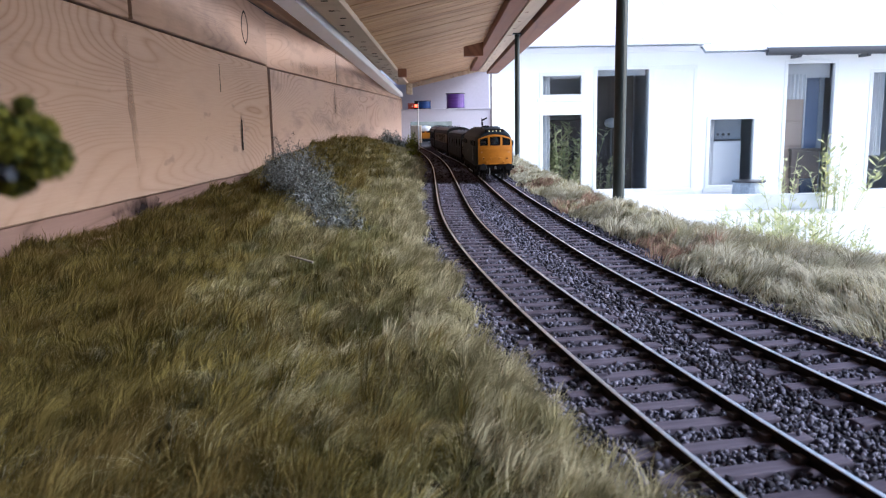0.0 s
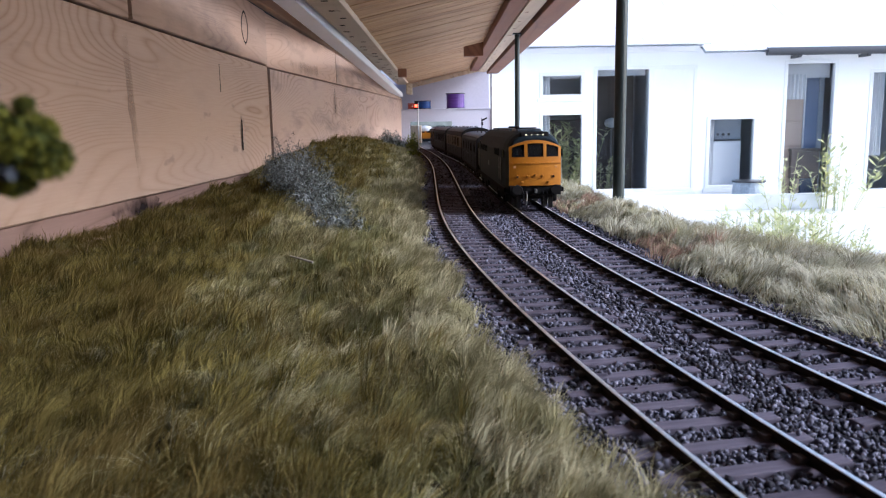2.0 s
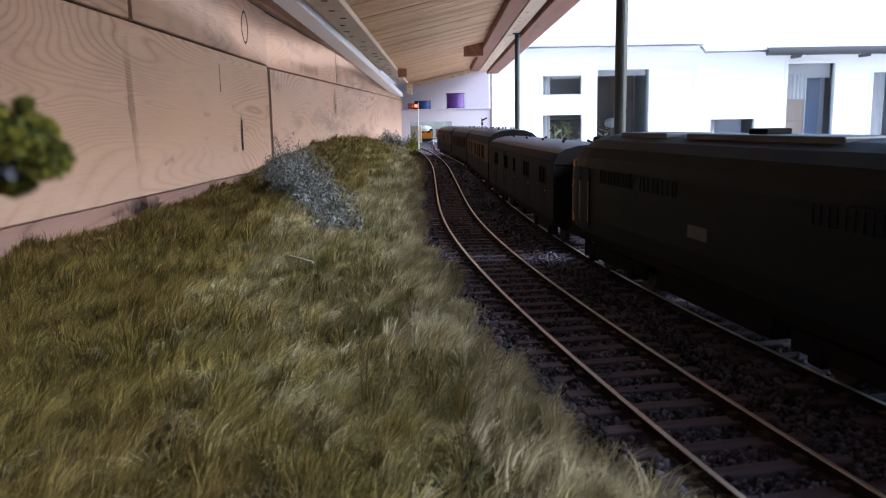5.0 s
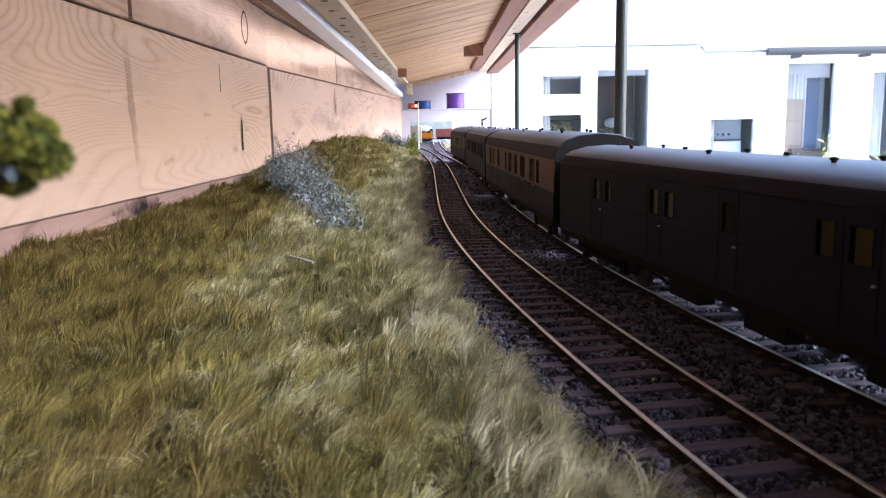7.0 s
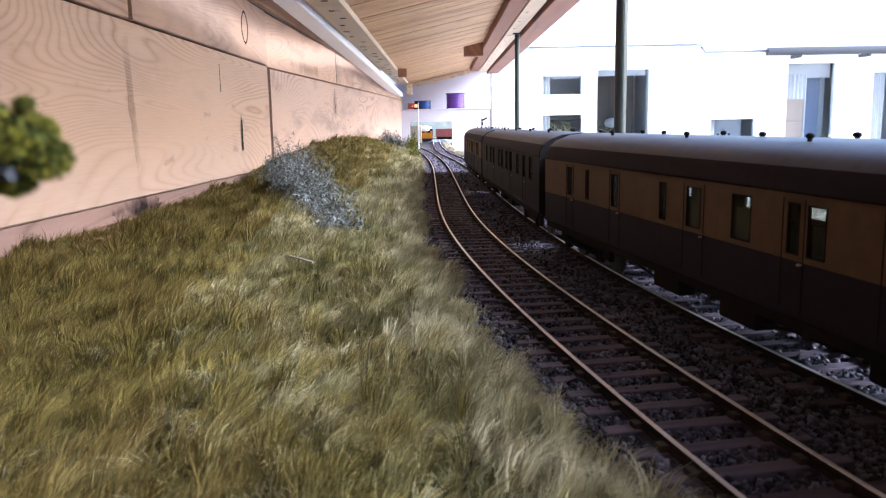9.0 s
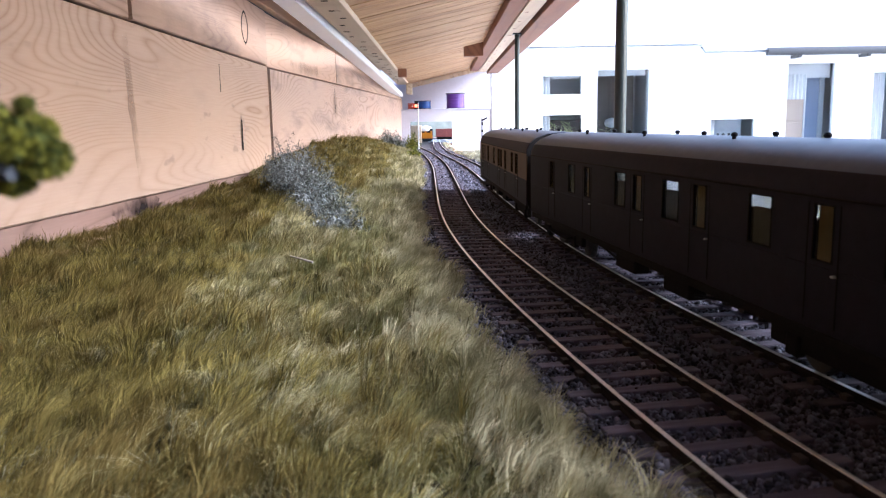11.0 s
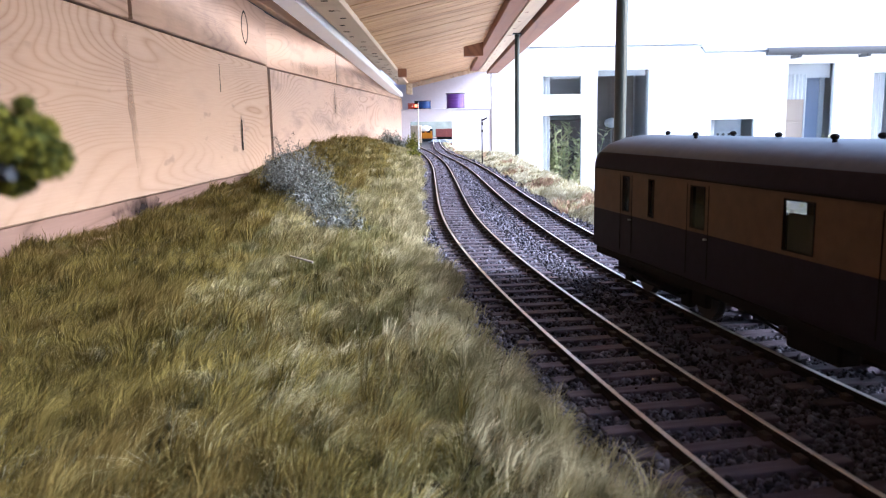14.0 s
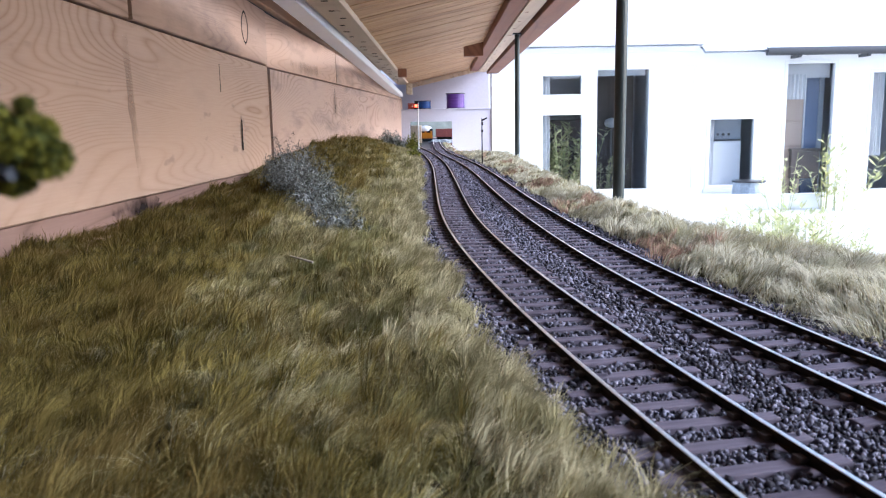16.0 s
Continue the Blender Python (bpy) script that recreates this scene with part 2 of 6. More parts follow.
M_CABGLASS = glass("cab_glass", (0.6, 0.65, 0.68), mixin=0.6)
M_COACHGLASS = glass("coach_glass", (0.85, 0.85, 0.85), mixin=0.75)
M_LAMP = glow("headcode_dot", (1.0, 0.85, 0.5), 0.7)
M_RED = glow("signal_red", (1.0, 0.03, 0.01), 9.0)
# next four paints are darkened to carry the shade on the train's side
M_CREAM = mat("shade_dark_cream", (0.105, 0.060, 0.034), (0.075, 0.043, 0.024), rough=0.6, fine=200, coarse=18, spec=0.15)
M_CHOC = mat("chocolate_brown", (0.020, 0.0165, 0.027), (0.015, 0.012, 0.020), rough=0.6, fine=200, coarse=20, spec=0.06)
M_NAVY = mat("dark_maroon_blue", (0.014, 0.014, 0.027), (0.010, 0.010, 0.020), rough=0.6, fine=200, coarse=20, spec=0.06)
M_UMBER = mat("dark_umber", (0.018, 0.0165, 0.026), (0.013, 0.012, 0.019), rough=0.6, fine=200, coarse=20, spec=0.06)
M_CROOF = mat("grey_coach_roof", (0.080, 0.094, 0.135), (0.058, 0.068, 0.100), rough=0.45, fine=220, coarse=22, spec=0.2)
M_BLIND = mat("tan_blind", (0.50, 0.31, 0.14), (0.40, 0.24, 0.10), rough=0.8, fine=200, coarse=20, translucent=0.3)
M_FROST = mat("frosted_glass", (0.17, 0.14, 0.125), (0.13, 0.105, 0.09), rough=0.5, fine=100, coarse=10, translucent=0.3)
M_PURPLE = mat("purple_wire", (0.13, 0.045, 0.30), (0.075, 0.028, 0.2), rough=0.4, fine=100, coarse=200, stretch=(0.1, 0.1, 3))
M_BLUEW = mat("blue_wire", (0.008, 0.085, 0.40), (0.008, 0.055, 0.28), rough=0.4, fine=100, coarse=200, stretch=(0.1, 0.1, 3))
M_SPOOL = mat("spool_plastic", (0.04, 0.035, 0.06), (0.03, 0.025, 0.04), rough=0.35)
M_WAGON = mat("dull_red_paint", (0.16, 0.035, 0.028), (0.10, 0.022, 0.02), rough=0.6, fine=200, coarse=25)
M_REDBOX = mat("red_plastic", (0.45, 0.06, 0.03), (0.33, 0.04, 0.02), rough=0.4)
M_SIGPOST = mat("signal_white", (0.62, 0.62, 0.62), (0.5, 0.5, 0.5), rough=0.5)
M_YARD = mat("grey_green_wall", (0.30, 0.33, 0.30), (0.18, 0.20, 0.18), rough=0.9, fine=30, coarse=10)
M_TAN = mat("tan_cupboard", (0.62, 0.50, 0.42), (0.52, 0.41, 0.34), rough=0.5, fine=20, coarse=3)
M_DOORBLUE = mat("grey_blue_paint", (0.26, 0.32, 0.46), (0.21, 0.26, 0.38), rough=0.5, fine=20, coarse=3)
M_ENAMEL = mat("white_enamel", (0.82, 0.84, 0.88), (0.74, 0.76, 0.80), rough=0.3, fine=30, coarse=4)
M_SNOW = mat("pale_clutter", (0.55, 0.60, 0.66), (0.35, 0.38, 0.42), rough=0.6, island=0.6)


# ---------------------------------------------------------------- building helpers
def link_mesh(name, verts, faces, material, parent=None, smooth=False):
    me = bpy.data.meshes.new(name)
    me.from_pydata([tuple(v) for v in verts], [], faces)
    for m in (material if isinstance(material, (list, tuple)) else [material]):
        me.materials.append(m)
    if smooth:
        me.polygons.foreach_set("use_smooth", [True] * len(me.polygons))
    me.update()
    ob = new(name, me)
    ob.parent = parent
    return ob


def part(name, bm, material, parent=None, label="", smooth=False):
    """Links a bmesh as one mesh object under a thing or a part."""
    me = bpy.data.meshes.new(name)
    bm.normal_update()
    bm.to_mesh(me)
    bm.free()
    for m in (material if isinstance(material, (list, tuple)) else [material]):
        me.materials.append(m)
    if smooth:
        me.polygons.foreach_set("use_smooth", [True] * len(me.polygons))
    ob = new(name, me)
    ob.parent = parent
    if label:
        ob["label"] = label
    return ob


def empty(name, m=None):
    ob = new(name)
    ob.empty_display_size = 0.01
    if m is not None:
        ob.matrix_basis = m
    return ob


def add_box(bm, lo, hi, bevel=0.0, m=None):
    x0, y0, z0 = lo
    x1, y1, z1 = hi
    made = bmesh.ops.create_cube(bm, size=1.0)["verts"]
    tr = Matrix.Translation(((x0 + x1) / 2, (y0 + y1) / 2, (z0 + z1) / 2)) @ Matrix.Diagonal((x1 - x0, y1 - y0, z1 - z0, 1))
    bmesh.ops.transform(bm, matrix=(m @ tr) if m is not None else tr, verts=made)
    if bevel:
        edges = list({e for v in made for e in v.link_edges})
        bmesh.ops.bevel(bm, geom=edges, offset=bevel, segments=2, affect="EDGES", profile=0.5)
    return bm


def box(lo, hi, bevel=0.0, m=None):
    return add_box(bmesh.new(), lo, hi, bevel, m)


def add_cyl(bm, p, q, r, r2=None, seg=12):
    p, q = Vector(p), Vector(q)
    d = q - p
    m = Matrix.Translation((p + q) / 2) @ d.to_track_quat("Z", "Y").to_matrix().to_4x4()
    bmesh.ops.create_cone(bm, cap_ends=True, segments=seg, radius1=r, radius2=r if r2 is None else r2, depth=d.length, matrix=m)
    return bm


def cyl(p, q, r, r2=None, seg=12):
    return add_cyl(bmesh.new(), p, q, r, r2, seg)


def add_ball(bm, p, r, sub=1, squash=(1, 1, 1)):
    bmesh.ops.create_icosphere(bm, subdivisions=sub, radius=1.0, matrix=Matrix.Translation(p) @ Matrix.Diagonal((r * squash[0], r * squash[1], r * squash[2], 1)))
    return bm


def big_mesh(name, verts, tris, material, label, category):
    """A large mesh of triangles from arrays, of kind stuff."""
    me = bpy.data.meshes.new(name)
    me.vertices.add(len(verts))
    me.vertices.foreach_set("co", np.asarray(verts, np.float32).ravel())
    me.loops.add(len(tris) * 3)
    me.loops.foreach_set("vertex_index", np.asarray(tris, np.int32).ravel())
    me.polygons.add(len(tris))
    me.polygons.foreach_set("loop_start", np.arange(0, len(tris) * 3, 3, dtype=np.int32))
    me.update(calc_edges=True)
    me.materials.append(material)
    return tagged(new(name, me), label, category, kind="stuff")


# ---------------------------------------------------------------- the two lines of the track
R_Y = [-3.2, -1.6, -1.0, -0.5, -0.2, 0.0, 0.1, 0.15, 0.2, 0.24, 0.28, 0.33, 0.4, 0.5, 0.6, 0.75, 0.9, 1.15, 1.4, 1.7, 2.0, 2.3, 2.6, 3.0, 3.4, 3.9, 4.6, 5.4, 6.2]
R_X = [1.45, 0.85, 0.62, 0.415, 0.285, 0.216, 0.188, 0.176, 0.1655, 0.1568, 0.148, 0.139, 0.128, 0.1162, 0.108, 0.0993, 0.0925, 0.0862, 0.0808, 0.0700, 0.0515, 0.0255, 0.006, -0.008, -0.016, -0.022, -0.03, -0.04, -0.05]
L_Y = [-3.2, -1.0, -0.5, -0.2, 0.0, 0.1, 0.15, 0.2, 0.24, 0.28, 0.33, 0.4, 0.5, 0.6, 0.75, 0.9, 1.15, 1.4, 1.7, 2.0, 2.3, 2.6, 3.0, 3.4, 3.9, 4.6]
L_X = [1.33, 0.51, 0.31, 0.188, 0.128, 0.1045, 0.0935, 0.0838, 0.0758, 0.0683, 0.0606, 0.0495, 0.0372, 0.0267, 0.0162, 0.0121, 0.008, 0.004, -0.002, -0.0142, -0.031, -0.052, -0.088, -0.118, -0.145, -0.17]


def centreline(ys, xs, step=0.004):
    """Points every 4 mm of arc along a smoothed curve through the given points, from near to far."""
    y = np.arange(ys[0], ys[-1], 0.002)
    x = np.interp(y, ys, xs)
    for _ in range(3):
        k = 45
        pad = np.concatenate([x[0] + (np.arange(-k, 0)) * (x[1] - x[0]), x, x[-1] + np.arange(1, k + 1) * (x[-1] - x[-2])])
        x = np.convolve(pad, np.ones(2 * k + 1) / (2 * k + 1), "valid")
    s = np.concatenate([[0], np.cumsum(np.hypot(np.diff(x), np.diff(y)))])
    grid = np.arange(0, s[-1], step)
    return grid, np.interp(grid, s, x), np.interp(grid, s, y)


RS, RX, RY = centreline(R_Y, R_X)
LS, LX, LY = centreline(L_Y, L_X)


def on_line(s, line):
    return np.interp(s, line[0], line[1]), np.interp(s, line[0], line[2])


def offset_curve(line, d, lo, hi):
    s, x, y = line
    tx, ty = np.gradient(x), np.gradient(y)
    n = np.hypot(tx, ty)
    keep = (y > lo) & (y < hi)
    return np.stack([x + ty / n * d, y - tx / n * d], 1)[keep]


def sweep(bm, pts, profile, mat_of=None):
    """Sweeps a closed profile of (across, up) along plan points."""
    pts = np.asarray(pts)
    t = np.gradient(pts, axis=0)
    t /= np.linalg.norm(t, axis=1)[:, None]
    rings = []
    for p, d in zip(pts, t):
        rings.append([bm.verts.new((p[0] + d[1] * a, p[1] - d[0] * a, z)) for a, z in profile])
    k = len(profile)
    for r0, r1 in zip(rings[:-1], rings[1:]):
        for i in range(k):
            fc = bm.faces.new((r0[i], r0[(i + 1) % k], r1[(i + 1) % k], r1[i]))
            if mat_of:
                fc.material_index = mat_of(i)
    bm.faces.new(rings[0][::-1])
    bm.faces.new(rings[-1])
    return bm

# ---------------------------------------------------------------- the shelter: end wall, boarded wall, roof
def plank(name, a, b, z0, z1, z0b, z1b, material, parent, thick=0.02, label=""):
    """A board between plan points a and b, its face towards the track, with eased edges."""
    bm = bmesh.new()
    d = Vector((b[0] - a[0], b[1] - a[1], 0)).normalized()
    nrm = Vector((-d.y, d.x, 0))
    n = 14
    rings = []
    for i in range(n + 1):
        u = i / n
        p = Vector((a[0] + (b[0] - a[0]) * u, a[1] + (b[1] - a[1]) * u, 0))
        lo, hi = z0 + (z0b - z0) * u, z1 + (z1b - z1) * u
        wob = 0.0003 * noise.noise(Vector((u * 9, lo * 40, 3)))
        e = 0.0015
        sec = [(0, lo + e), (0, hi - e), (e, hi), (thick, hi), (thick, lo), (e, lo)]
        rings.append([bm.verts.new(p + nrm * (off + wob) + Vector((0, 0, z + wob))) for off, z in sec])
    for r0, r1 in zip(rings[:-1], rings[1:]):
        for i in range(6):
            bm.faces.new((r0[i], r1[i], r1[(i + 1) % 6], r0[(i + 1) % 6]))
    bm.faces.new(rings[0])
    bm.faces.new(rings[-1][::-1])
    bmesh.ops.recalc_face_normals(bm, faces=bm.faces)
    return part(name, bm, material, parent, label)


def shelter():
    wall = tagged(new("wall_left"), "wall of wide sawn softwood boards with grey stains", "wall", kind="structure")
    A, B, C = (-0.364, -2.9), (-0.364, 1.672), (-0.192, 3.95)
    part("backing", box((-0.42, -2.9, -0.1), (-0.392, 4.15, 0.36), 0.002), M_BLACK, wall)
    seam, low = 0.2185, 0.0035
    plank("plank", A, (-0.364, 1.668), 0.0375, seam - 0.0018, low + 0.0012, seam - 0.0018, M_BOARD, wall)
    plank("plank", A, (-0.364, 0.938), seam + 0.0012, 0.3305, seam + 0.0012, 0.3305, M_BOARD_UP, wall)
    plank("plank", (-0.3635, 0.949), B, seam + 0.0012, 0.3305, seam + 0.0012, 0.3305, M_BOARD_UP, wall)
    plank("plank", (-0.368, 1.712), C, low, seam - 0.003, low, seam - 0.006, M_BOARD_FAR, wall)
    plank("plank", (-0.368, 1.676), (-0.31, 2.36), seam - 0.001, 0.3305, seam - 0.003, 0.306, M_BOARD_UP, wall)
    plank("plank", (-0.3095, 2.363), C, seam - 0.003, 0.306, seam - 0.0045, 0.221, M_BOARD_UP, wall)
    plank("plank", (-0.370, -2.9), (-0.370, 1.69), -0.12, 0.0365, -0.12, low + 0.0002, M_PLINTH, wall)
    plank("plank", (-0.372, 1.69), (-0.198, 3.95), -0.12, low - 0.001, -0.12, low - 0.001, M_PLINTH, wall)
    # lens-shaped plug, splits and holes in the boards
    for y, z, hh, w in ((1.49, 0.276, 0.031, 0.026),):
        bm = bmesh.new()
        ring_o = [bm.verts.new((-0.3632, y + math.sin(a) * w * (1 - 0.3 * math.cos(a) ** 2), z + math.cos(a) * hh)) for a in np.linspace(0, 2 * math.pi, 24, endpoint=False)]
        ring_i = [bm.verts.new((-0.3632, y + math.sin(a) * w * 0.78 * (1 - 0.3 * math.cos(a) ** 2), z + math.cos(a) * hh * 0.86)) for a in np.linspace(0, 2 * math.pi, 24, endpoint=False)]
        for i in range(24):
            bm.faces.new((ring_o[i], ring_o[(i + 1) % 24], ring_i[(i + 1) % 24], ring_i[i]))
        part("plug_outline", bm, M_BLACK, wall, "dark outline of a lens-shaped wooden plug")
    for y, z0, z1, w in ((1.425, 0.050, 0.106, 0.0085), (1.30, 0.150, 0.195, 0.004), (2.30, 0.262, 0.285, 0.010), (2.335, 0.13, 0.20, 0.008), (0.86, 0.30, 0.303, 0.004), (1.9, 0.055, 0.06, 0.01), (2.9, 0.235, 0.262, 0.008)):
        x = -0.3635 if y < 1.67 else -0.364 + 0.0755 * (y - 1.675)
        bm = bmesh.new()
        n = 9
        left = [bm.verts.new((x + 0.0012, y - w * (0.3 + 0.7 * abs(noise.noise(Vector((i * 0.9, y, 1))))), z0 + (z1 - z0) * i / n)) for i in range(n + 1)]
        right = [bm.verts.new((x + 0.0012, y + w * (0.3 + 0.7 * abs(noise.noise(Vector((i * 0.9, y, 7))))), z0 + (z1 - z0) * i / n)) for i in range(n + 1)]
        for i in range(n):
            bm.faces.new((left[i], right[i], right[i + 1], left[i + 1]))
        part("split", bm, M_BLACK, wall, "dark split in the board")
    # grey water stain that runs down the lower board, and a dark patch on the plinth
    bm = bmesh.new()
    n = 24
    cols = []
    for i in range(n + 1):
        u = i / n
        yc = 0.915 + 0.022 * u + 0.004 * noise.noise(Vector((u * 5, 2, 0)))
        hw = 0.007 + 0.005 * abs(noise.noise(Vector((u * 7, 8, 0)))) + 0.006 * (1 - u) ** 3
        cols.append([bm.verts.new((-0.36355, yc + k * hw, 0.217 - 0.205 * u)) for k in (-1, 1)])
    for a, b in zip(cols[:-1], cols[1:]):
        bm.faces.new((a[0], a[1], b[1], b[0]))
    part("water_stain", bm, M_STAIN, wall, "grey water stain down the board")
    bm = bmesh.new()
    for lift, size in ((0.0006, 1.25),):
        ring = []
        for k in range(48):
            a = 2 * math.pi * k / 48
            q = size * (1 + 0.55 * noise.noise(Vector((math.cos(a) * 1.6, math.sin(a) * 1.6, 4 + lift * 900))) + 0.2 * noise.noise(Vector((math.cos(a) * 6, math.sin(a) * 6, 1))))
            ring.append(bm.verts.new((-0.3697 + lift, 0.935 + 0.07 * q * math.cos(a), -0.008 + 0.013 * q * math.sin(a))))
        bm.faces.new(ring)
    part("dark_patch", bm, M_PATCH, wall, "dark ragged patch on the plinth")
    for y, z, wy, wz in ((1.95, 0.028, 0.26, 0.024), (2.05, 0.235, 0.3, 0.016), (2.75, 0.05, 0.4, 0.03), (2.34, 0.15, 0.05, 0.05)):
        x = -0.3632 if y < 1.67 else -0.3655 + 0.0755 * (y - 1.675)
        turn = 0.0755 if y > 1.67 else 0.0
        bm = bmesh.new()
        ring = []
        for k in range(24):
            a = 2 * math.pi * k / 24
            dy = wy * math.cos(a)
            ring.append(bm.verts.new((x + 0.0016 + turn * dy, y + dy, z + wz * math.sin(a))))
        bm.faces.new(ring)
        part("weather_stain", bm, M_STAIN, wall, "grey-brown weather stain in the board")
    # roof lining: narrow boards across, low at the wall and rising to the open side
    ceil = tagged(new("ceiling"), "sloping ceiling of narrow pine boards", "ceiling", kind="structure")
    slope = math.atan(0.222)
    bm = bmesh.new()
    y = -2.9
    while y < 4.08:
        w = 0.034
        m = Matrix.Translation((-0.155, 0, 0.300)) @ Matrix.Rotation(-slope, 4, "Y")
        dz = random.uniform(0, 0.0012)
        add_box(bm, (-0.02, y + 0.0014, dz), (0.47, y + w - 0.0014, 0.012 + dz), 0, m)
        y += w
    ceil_boards = part("ceiling_boards", bm, M_CEIL, ceil)
    part("roof_deck", box((-0.05, -2.9, 0.016), (0.49, 4.13, 0.028), 0, Matrix.Translation((-0.155, 0, 0.300)) @ Matrix.Rotation(-slope, 4, "Y")), M_BEAM, ceil)
    def beam(name, lo, hi, material, label, bevel=0.0015):
        return tagged(part(name, box(lo, hi, bevel), material), label, "beam", kind="structure")
    lb = beam("wall_beam", (-0.212, -2.9, 0.288), (-0.158, 3.94, 0.335), M_BATTEN, "pale timber beam with nail marks along the wall side")
    for i in range(26):
        yy = 1.05 + i * 0.105 + random.uniform(-0.02, 0.02)
        xx = -0.187 + random.uniform(-0.010, 0.010)
        part("nail_mark", box((xx - 0.006, yy - 0.003, 0.2872), (xx + 0.003 + random.uniform(0, 0.006), yy + 0.0035, 0.2885), 0.0003), M_BLACK, lb)
    p0, p1 = Vector((-0.300, -1.9, 0.3699)), Vector((-0.203, 3.85, 0.225))
    bm = bmesh.new()
    ends = [[bm.verts.new(p + Vector((dx, 0, dz))) for dx, dz in ((-0.019, 0), (0.019, 0), (0.019, 0.02), (-0.019, 0.02))] for p in (p0, p1)]
    for k in range(4):
        bm.faces.new((ends[0][k], ends[0][(k + 1) % 4], ends[1][(k + 1) % 4], ends[1][k]))
    bm.faces.new(ends[0])
    bm.faces.new(ends[1])
    bmesh.ops.recalc_face_normals(bm, faces=bm.faces)
    bmesh.ops.bevel(bm, geom=list(bm.edges), offset=0.0015, segments=2, affect="EDGES")
    tagged(part("cable_trunking", bm, M_TRUNK), "white plastic cable trunking under the roof", "trunking")
    bm = bmesh.new()
    rows = [[bm.verts.new((x, y, z)) for x, z in ((-0.3635, 0.3312), (-0.352, 0.3312), (-0.349, 0.3335), (-0.347, 0.364), (-0.3635, 0.364))] for y in (-2.9, 3.94)]
    for k in range(5):
        bm.faces.new((rows[0][k], rows[0][(k + 1) % 5], rows[1][(k + 1) % 5], rows[1][k]))
    bm.faces.new(rows[0])
    bm.faces.new(rows[1])
    bmesh.ops.recalc_face_normals(bm, faces=bm.faces)
    tagged(part("wall_moulding", bm, M_BEAM_LIGHT), "pale brown timber moulding between wall and roof", "beam", kind="structure")
    beam("moulding_cover", (-0.3465, -2.9, 0.360), (-0.2125, 3.94, 0.372), M_BEAM_LIGHT, "brown timber strip above the trunking")
    beam("inner_beam", (0.152, -2.9, 0.347), (0.192, 3.94, 0.386), M_BEAM, "brown stained roof beam on the open side")
    bt = beam("edge_batten", (0.192, -2.9, 0.343), (0.229, 3.94, 0.357), M_BATTEN, "pale weathered batten under the roof edge")
    for i in range(16):
        yy = 1.5 + i * 0.16 + random.uniform(-0.03, 0.03)
        part("knot", box((0.2, yy, 0.3424), (0.2 + random.uniform(0.004, 0.012), yy + random.uniform(0.004, 0.01), 0.3435), 0.0003), M_PLINTH, bt)
    beam("barge_board", (0.236, -2.9, 0.335), (0.291, 3.96, 0.43), M_BEAM, "brown stained barge board along the roof edge")
    beam("purlin_block", (0.085, 2.75, 0.322), (0.152, 2.80, 0.372), M_BEAM, "short brown timber block under the roof")
    beam("purlin_block", (-0.157, 2.95, 0.268), (-0.125, 3.0, 0.298), M_BEAM, "short brown timber block under the roof")
    # small pale bracket at the far end of the wall beam
    br = tagged(part("bracket", box((-0.165, 3.80, 0.235), (-0.135, 3.85, 0.288), 0.006), M_BATTEN), "pale timber bracket below the wall beam", "bracket", kind="structure")
    br["category"] = "bracket"
    # end wall with a doorway and a shelf on top of its lower part
    end = tagged(new("wall_end"), "white painted end wall with an opening for the line", "wall", kind="structure")
    Y0, Y1 = 3.9, 4.12
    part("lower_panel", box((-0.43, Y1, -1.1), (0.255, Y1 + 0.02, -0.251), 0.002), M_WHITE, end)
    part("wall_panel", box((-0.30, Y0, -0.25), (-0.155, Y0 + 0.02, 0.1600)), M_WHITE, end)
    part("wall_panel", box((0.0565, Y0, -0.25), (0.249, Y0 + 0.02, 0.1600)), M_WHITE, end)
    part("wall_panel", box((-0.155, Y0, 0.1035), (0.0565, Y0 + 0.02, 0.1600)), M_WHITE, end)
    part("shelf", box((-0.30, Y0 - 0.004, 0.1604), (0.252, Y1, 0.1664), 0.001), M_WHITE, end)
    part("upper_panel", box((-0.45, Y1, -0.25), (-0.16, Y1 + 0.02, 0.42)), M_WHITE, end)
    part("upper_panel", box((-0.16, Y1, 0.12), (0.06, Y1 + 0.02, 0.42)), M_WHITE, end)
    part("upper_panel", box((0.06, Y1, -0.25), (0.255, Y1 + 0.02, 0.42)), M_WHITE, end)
    part("corner_post", box((0.2495, Y0 - 0.004, -0.25), (0.256, Y0 + 0.02, 0.34), 0.001), M_DARK, end)
    tr = Matrix.Translation((-0.155, 0, 0.300)) @ Matrix.Rotation(-slope, 4, "Y")
    tagged(part("end_trim", box((0.0, 4.085, -0.022), (0.36, 4.118, -0.001), 0.002, tr), M_BATTEN), "pale timber trim along the top of the end wall", "trim", kind="structure")
    # unseen wall added behind the camera to block light, with an opening for both lines
    back = tagged(new("wall_back"), "unseen dark timber wall added to block light from behind", "wall", kind="structure")
    yb = -0.22
    xl = float(np.interp(yb, LY, LX)) - 0.075
    xr = float(np.interp(yb, RY, RX)) + 0.085
    part("wall_panel", box((-0.363, yb - 0.02, -0.2), (xl, yb, 0.2995), 0.002), M_BEAM, back)
    part("wall_panel", box((xr, yb - 0.02, -1.1), (1.3, yb, 0.43), 0.002), M_BEAM, back)
    part("wall_panel", box((xl + 0.0005, yb - 0.02, 0.13), (xr - 0.0005, yb, 0.33), 0.002), M_BEAM, back)
